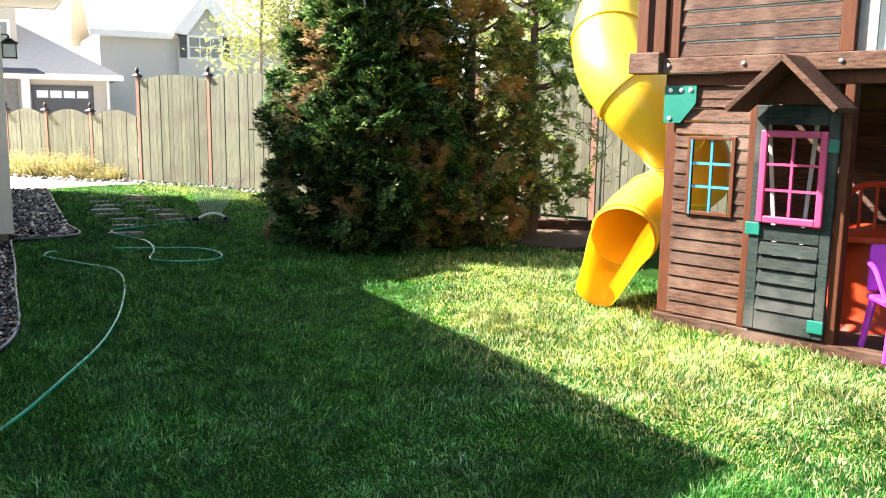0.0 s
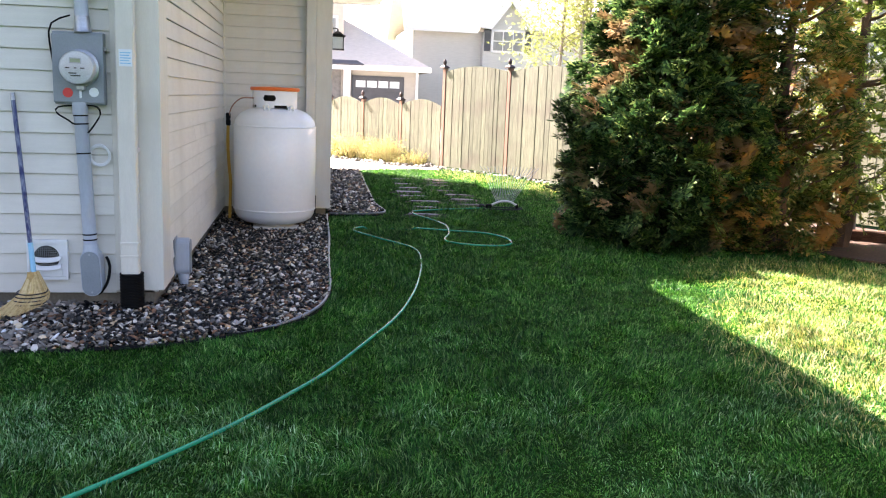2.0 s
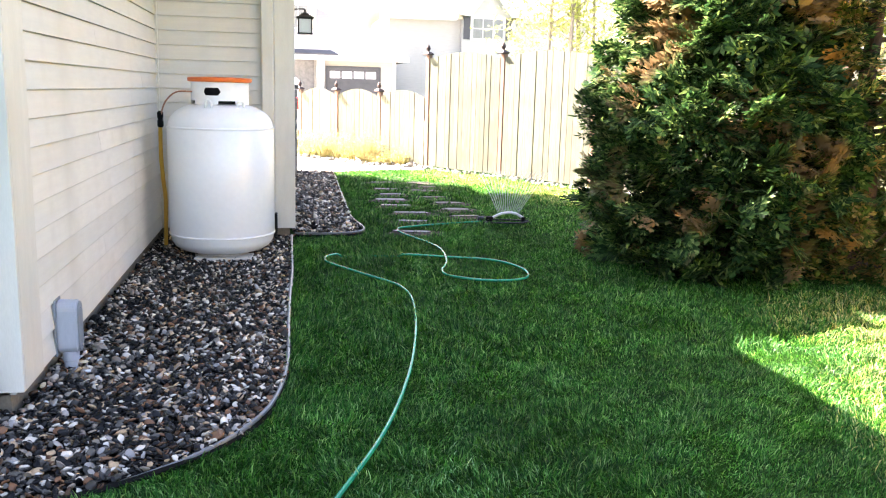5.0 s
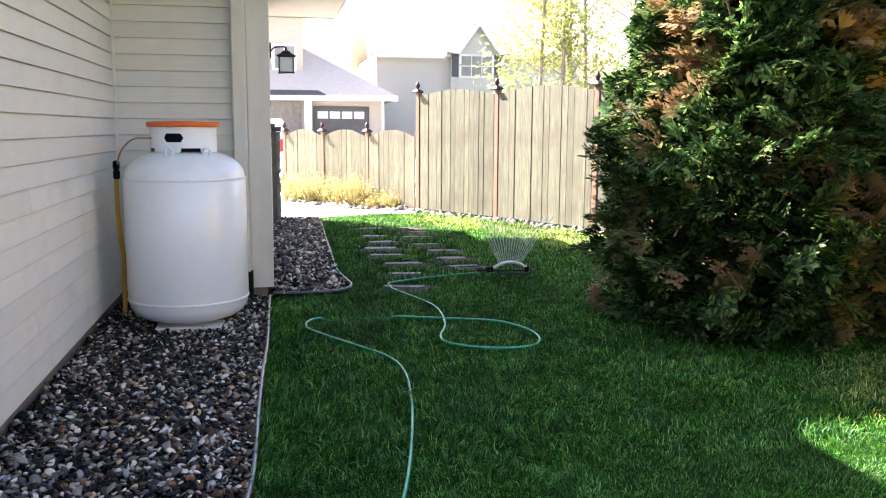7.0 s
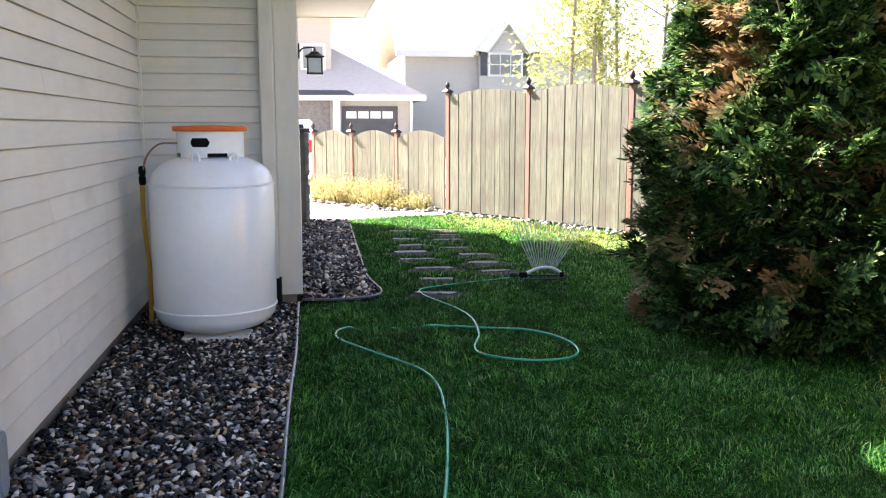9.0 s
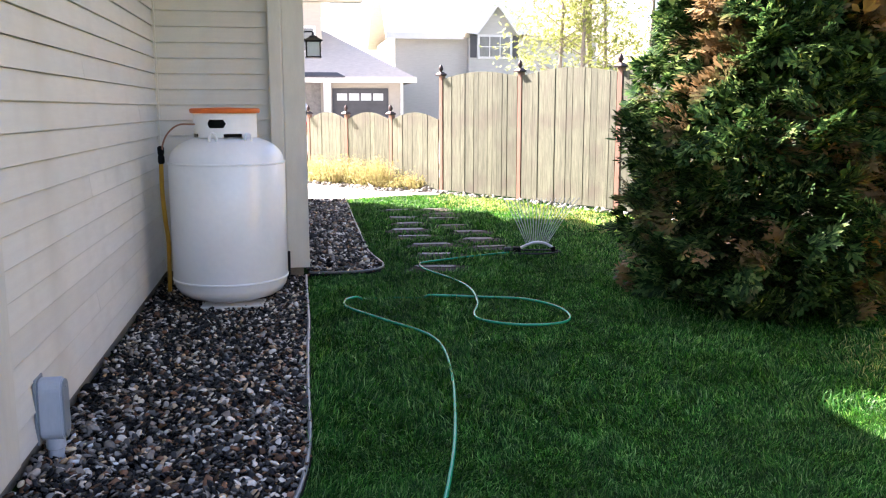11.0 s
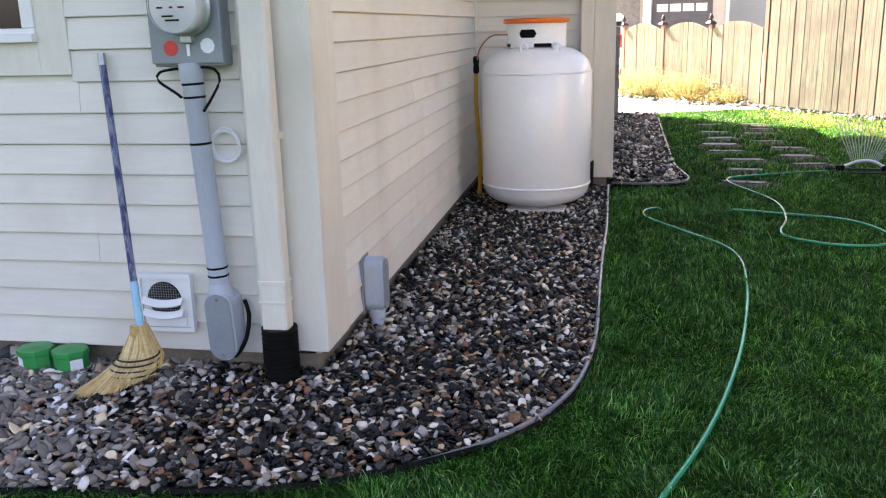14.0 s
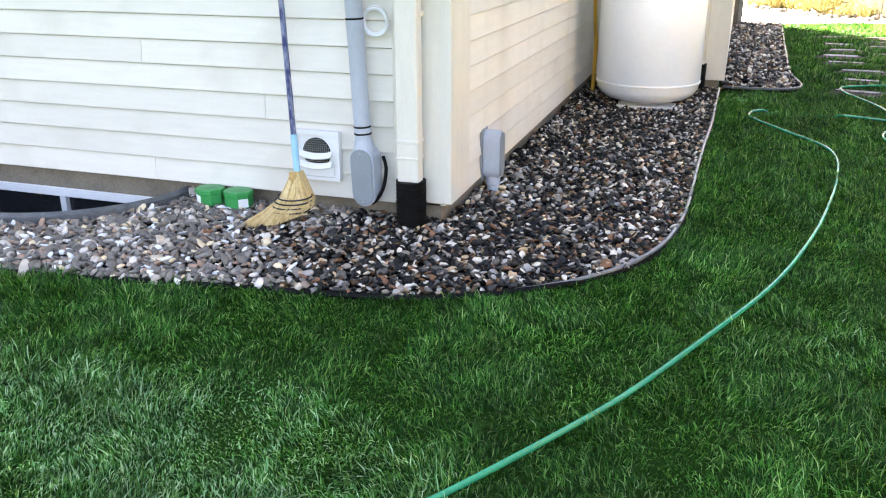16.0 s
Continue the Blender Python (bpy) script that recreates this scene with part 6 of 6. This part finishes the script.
# ---- slide ----
slide = thing("tube_slide", pose(0, 0, 0), "yellow spiral tube slide beside the playhouse", "slide")
SL = [(-0.74, 1.16, 2.45), (-0.87, 1.03, 2.25), (-0.91, 0.83, 2.02), (-0.85, 0.65, 1.80), (-0.69, 0.50, 1.58), (-0.49, 0.50, 1.36), (-0.34, 0.66, 1.16), (-0.30, 0.88, 1.00), (-0.36, 1.08, 0.86), (-0.50, 1.17, 0.75), (-0.61, 1.07, 0.65), (-0.65, 0.88, 0.57), (-0.63, 0.67, 0.49), (-0.58, 0.50, 0.42)]
line = [PH @ p for p in smooth_line(SL, 0.05)]
rad = [0.292 - 0.06 * k / len(line) for k in range(len(line))]


def open_ends(bm):
    bmesh.ops.delete(bm, geom=[f for f in bm.faces if len(f.verts) > 4], context="FACES_ONLY")
    return bm


part("tube", open_ends(sweep(line, rad, 32)), SLIDE, slide, smooth=True)
for u in (0.10, 0.27, 0.42, 0.56, 0.70, 0.84, 0.985):
    k = min(int(u * len(line)), len(line) - 2)
    way = (line[k + 1] - line[k]).normalized()
    part("seam_flange", open_ends(sweep([line[k], line[k] + way * 0.003, line[k] + way * 0.019, line[k] + way * 0.022], [rad[k], rad[k] + 0.012, rad[k] + 0.012, rad[k]], 32)), SLIDE, slide, smooth=True)
run = [PH @ p for p in smooth_line([(-0.58, 0.50, 0.42), (-0.53, 0.34, 0.36), (-0.48, 0.18, 0.27), (-0.45, 0.06, 0.19), (-0.435, -0.03, 0.125)], 0.03)]
bm = sweep(run, [0.232 - 0.095 * k / (len(run) - 1) for k in range(len(run))], 28, arc=(math.pi * 0.80, math.pi * 2.20))
bmesh.ops.solidify(bm, geom=bm.faces[:], thickness=0.02)
part("exit_chute", bm, SLIDE, slide, smooth=True)

# timber sill along the planting bed
sill = tagged(part("garden_timber", boxes((-0.75, 0.75, -0.05, 0.05, 0.0, 0.11), bevel=0.01), CEDAR_BROWN), "weathered timber edging the planting bed by the fence", "timber")
sill.matrix_basis = pose(5.75, 7.65, 0, 0, 0, -35)


# ---- stones ----
def scatter(poly, step, rng, x_range, y_range):
    gx, gy = np.meshgrid(np.arange(x_range[0], x_range[1], step), np.arange(y_range[0], y_range[1], step))
    x, y = gx.ravel() + rng.uniform(-0.6, 0.6, gx.size) * step, gy.ravel() + rng.uniform(-0.6, 0.6, gx.size) * step
    k = inside(poly, x, y)
    return x[k], y[k]


def ico(sub):
    bm = bmesh.new()
    bmesh.ops.create_icosphere(bm, subdivisions=sub, radius=1.0)
    v = np.array([tuple(p.co) for p in bm.verts])
    f = np.array([[q.index for q in p.verts] for p in bm.faces])
    bm.free()
    return v, f


def pebble_mesh(seed, sub=2):
    v, f = ico(sub)
    v = v * np.array([1.0, 1.0, 0.85])
    rng = np.random.default_rng(seed)
    o = Vector(rng.uniform(0, 50, 3))
    k = np.array([1 + 0.55 * noise.noise(Vector(p) * 1.3 + o) for p in v])
    return v * k[:, None] * rng.uniform(0.8, 1.2, 3), f


def pebbles(name, poly, step, size, seed, x_range, y_range, label, material, sub, keep=None, where=None):
    """A bed of loose stones joined into one mesh; returns the places that were held back for single stones."""
    rng = np.random.default_rng(seed)
    x, y = scatter(poly, step, rng, x_range, y_range)
    if where is not None:
        k = where(x, y, rng)
        x, y = x[k], y[k]
    n = len(x)
    s = size * np.exp(rng.normal(0, 0.25, n))
    rz, tilt = rng.uniform(0, 2 * math.pi, n), rng.normal(0, 0.42, (n, 2))
    z = rng.uniform(0.0, 0.028, n)
    flat = rng.uniform(0.42, 0.75, n)
    single = np.zeros(n, bool)
    if keep is not None:
        cand = np.where(keep(x, y))[0]
        single[cand[np.argsort(-s[cand])[:300]]] = True
    shapes = [pebble_mesh(100 + k, sub) for k in range(10)]
    kind = rng.integers(0, 10, n)
    V, F, off = [], [], 0
    for i in np.where(~single)[0]:
        v, f = shapes[kind[i]]
        c, sn = math.cos(rz[i]), math.sin(rz[i])
        p = v * np.array([1.15, 0.85, flat[i]]) * s[i]
        p = p + np.stack([np.zeros(len(p)), np.zeros(len(p)), p[:, 0] * tilt[i, 0] + p[:, 1] * tilt[i, 1]], 1)
        V.append(np.stack([c * p[:, 0] - sn * p[:, 1] + x[i], sn * p[:, 0] + c * p[:, 1] + y[i], p[:, 2] + z[i]], 1))
        F.append(f + off)
        off += len(v)
    ob = new(name, mesh_from(name, np.concatenate(V), np.zeros((0, 4), int), np.concatenate(F), material))
    tagged(ob, label, "gravel", kind="stuff")
    out = [(x[i], y[i], z[i], s[i], flat[i], rz[i], tilt[i], kind[i]) for i in np.where(single)[0]]
    return ob, out


damp = lambda x, y, rng: x + 0.35 * np.sin(3 * y) + rng.normal(0, 0.20, len(x)) > -1.18
bed_ob, singles = pebbles("gravel_bed", BED, 0.0172, 0.0124, 61, (-3.5, 0.2), (3.9, 6.6), "wet dark multicoloured river gravel round the house corner", PEBBLES, 2,
                          keep=lambda x, y: (y < 5.0) & (x > -1.6) & (x < 0.0), where=damp)
dry_ob, _ = pebbles("dry_gravel_bed", BED, 0.0205, 0.0150, 61, (-3.5, 0.2), (3.9, 6.6), "dry pale river gravel by the window well", DRY_PEBBLES, 2, where=lambda x, y, rng: ~damp(x, y, rng))
far_ob, _ = pebbles("gravel_bed", BED, 0.0185, 0.0134, 65, (-0.95, 0.2), (6.6, 9.1), "wet dark river gravel under the gas tank", PEBBLES, 1)
strip_ob, _ = pebbles("gravel_strip", BED_2, 0.030, 0.0195, 62, (0.15, 0.9), (9.0, 14.8), "dark river gravel strip along the house wing", PEBBLES, 1)
rock_ob, _ = pebbles("fence_rocks", [(2.28, 15.38), (2.5, 15.5), (4.12, 12.6), (5.6, 9.7), (5.42, 9.65), (3.97, 12.47), (3.1, 14.08)], 0.07, 0.034, 63, (2.0, 6.0), (9.5, 15.7), "pale river rocks along the foot of the fence", PALE_ROCK, 1)
rock_ob_2, _ = pebbles("shrub_bed_rocks", [(1.35, 15.9), (2.45, 15.3), (2.5, 15.65), (1.7, 16.55), (0.4, 18.3), (0.1, 18.0)], 0.09, 0.05, 64, (0.0, 2.6), (15.2, 18.4), "pale river rocks round the dry shrubs", PALE_ROCK, 1)

# ---- lawn ----
def ripple(x, y, size, seed):
    """Smooth random values between -1 and 1 over the plan, with swells of the given size."""
    table = np.random.default_rng(900 + seed).uniform(-1, 1, (256, 256))
    u, v = x / size + 500.0, y / size + 500.0
    i, j = np.floor(u).astype(int), np.floor(v).astype(int)
    f, g = u - i, v - j
    f, g = f * f * (3 - 2 * f), g * g * (3 - 2 * g)
    at = lambda p, q: table[p % 256, q % 256]
    return (at(i, j) * (1 - f) + at(i + 1, j) * f) * (1 - g) + (at(i, j + 1) * (1 - f) + at(i + 1, j + 1) * f) * g


def lawn(name, x_range, y_range, density, height, width, seed, label, material=GRASS, only=None):
    rng = np.random.default_rng(seed)
    n = int(density * (x_range[1] - x_range[0]) * (y_range[1] - y_range[0]))
    x, y = rng.uniform(*x_range, n), rng.uniform(*y_range, n)
    k = ~(inside(BED, x, y) | inside(BED_2, x, y) | inside(PAVED, x, y))
    k &= ~((x < -2.1) & (y > 4.1)) & ~((x < SIDE_X) & (y > 5.0)) & ~((x < 0.2) & (y > 9.0))
    k &= ~((x - (C_POST.x + 0.04)) * 0.8852 + (y - C_POST.y) * 0.4653 > -0.06)
    k &= ~(inside(BUSH_BED, x, y) & (rng.uniform(0, 1, n) < 0.93))
    for sx, sy in SLABS:
        e = ((x - sx) / 0.22) ** 2 + ((y - sy + 0.06) / 0.15) ** 2
        k &= ~(((e < 1) & (rng.uniform(0, 1, n) < 0.9)) | ((e < 2.6) & (rng.uniform(0, 1, n) < 0.6)))
    q = PH.inverted()
    lx = q[0][0] * x + q[0][1] * y + q[0][3]
    ly = q[1][0] * x + q[1][1] * y + q[1][3]
    k &= ~((lx > -0.05) & (lx < LONG) & (ly > -0.04) & (ly < DEEP))
    if only is not None:
        k &= (((x - only[0]) / only[2]) ** 2 + ((y - only[1]) / only[3]) ** 2) < rng.uniform(0, 1, len(x))
    x, y = x[k], y[k]
    n = len(x)
    broad, tuft = ripple(x, y, 0.9, 3), ripple(x, y, 0.16, 5)
    h = height * np.exp(rng.normal(0, 0.25, n)) * (1 + 0.35 * broad + 0.45 * tuft)
    # neighbouring blades lean much the same way
    a = 5.0 * ripple(x, y, 0.42, 7) + 2.6 * ripple(x, y, 0.11, 9) + rng.normal(0, 0.95, n)
    lean = np.clip(np.abs(rng.normal(0.82, 0.34, n)), 0.05, 1.45)
    d = np.stack([np.cos(a), np.sin(a), np.zeros(n)], 1)
    twist = a + rng.normal(0, 0.7, n)
    side = np.stack([-np.sin(twist), np.cos(twist), np.zeros(n)], 1) * (width * rng.uniform(0.6, 1.3, n))[:, None]
    b = np.stack([x, y, np.full(n, -0.013)], 1)
    up = np.array([0, 0, 1.0])
    mid = b + up * (0.52 * h * np.cos(0.55 * lean))[:, None] + d * (0.52 * h * np.sin(0.55 * lean))[:, None]
    tip = mid + up * (0.52 * h * np.cos(1.45 * lean))[:, None] + d * (0.52 * h * np.sin(1.45 * lean))[:, None]
    V = np.stack([b, mid + side, mid - side, tip], 1).reshape(-1, 3)
    i = np.arange(n)[:, None] * 4
    ob = new(name, mesh_from(name, V, np.zeros((0, 4), int), np.concatenate([i + np.array([[0, 1, 2]]), i + np.array([[2, 1, 3]])]), material))
    return tagged(ob, label, "grass", kind="stuff")


lawn("lawn_grass", (-2.6, 2.6), (1.5, 5.6), 21000, 0.034, 0.0018, 71, "short green mown lawn grass beside the gravel bed")
lawn("lawn_grass", (2.6, 4.6), (1.2, 7.2), 11500, 0.040, 0.0023, 72, "sunlit green mown lawn grass before the playhouse")
lawn("lawn_grass", (-0.2, 2.6), (5.6, 9.5), 12000, 0.042, 0.0025, 73, "short green lawn grass under the looping hose")
lawn("lawn_grass", (0.2, 5.0), (9.5, 16.0), 4600, 0.046, 0.0040, 74, "green lawn grass round the stepping slabs")
lawn("lawn_grass", (2.6, 5.4), (7.2, 9.5), 4500, 0.042, 0.0034, 75, "thin lawn grass round the cedars")
lawn("lawn_grass", (-4.2, -2.6), (1.5, 5.0), 9000, 0.042, 0.0025, 76, "short green mown lawn grass behind the house")

lawn("dry_sunlit_patch", (2.3, 3.1), (3.9, 4.9), 7000, 0.042, 0.0022, 77, "pale dry worn patch of lawn grass in the sun", DRY_SUNLIT_GRASS, (2.68, 4.42, 0.30, 0.36))
# pale blades on sunlit zones put sun brightness into colour, beside real thatch
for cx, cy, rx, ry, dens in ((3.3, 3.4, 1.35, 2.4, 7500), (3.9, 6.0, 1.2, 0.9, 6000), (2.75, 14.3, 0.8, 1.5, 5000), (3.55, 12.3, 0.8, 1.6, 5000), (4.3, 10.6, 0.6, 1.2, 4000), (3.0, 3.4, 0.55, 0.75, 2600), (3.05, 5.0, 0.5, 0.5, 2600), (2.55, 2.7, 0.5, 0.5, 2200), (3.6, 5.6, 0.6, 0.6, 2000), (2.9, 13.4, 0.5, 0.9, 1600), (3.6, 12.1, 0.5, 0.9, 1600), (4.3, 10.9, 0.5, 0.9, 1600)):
    lawn("dry_sunlit_patch", (cx - rx, cx + rx), (cy - ry, cy + ry), dens, 0.042, 0.0022, 78, "straw-coloured blades that paint sun brightness on the lawn, with thin dry thatch", DRY_SUNLIT_GRASS, (cx, cy, rx, ry))
for cx, cy, rx, ry, dens in ((-1.15, 3.25, 0.95, 0.42, 12000), (-2.3, 3.3, 0.7, 0.5, 11000), (-0.35, 2.95, 0.6, 0.35, 6000), (0.75, 3.3, 0.6, 0.3, 2500), (1.35, 2.65, 0.5, 0.35, 3500), (2.0, 3.25, 0.5, 0.4, 3000), (0.6, 4.4, 0.4, 0.3, 1500)):
    lawn("pale_grass_patch", (cx - rx, cx + rx), (cy - ry, cy + ry), dens, 0.036, 0.0020, 79, "matted pale blue-green patch of lawn grass", PALE_GRASS, (cx, cy, rx, ry))

# ---- single stones in front of the house corner ----
stone_meshes = []
for k in range(10):
    v, f = pebble_mesh(100 + k, 2)
    stone_meshes.append(mesh_from("pebble", v * np.array([1.15, 0.85, 1.0]), np.zeros((0, 4), int), f, PEBBLE))
for x, y, z, s, fl, rz, ti, kd in singles:
    ob = new("pebble", stone_meshes[kd])
    ob.parent = bed_ob
    ob.matrix_basis = Matrix.LocRotScale((x, y, z), Euler((ti[1], -ti[0], rz)), (s, s, s * fl))

# ---- siding boards ----
board_meshes = {}
for wall, length, m in BOARDS:
    if length not in board_meshes:
        board_meshes[length] = plank_mesh(length)
    ob = new("siding_board", board_meshes[length])
    ob.parent = wall
    ob.matrix_basis = m
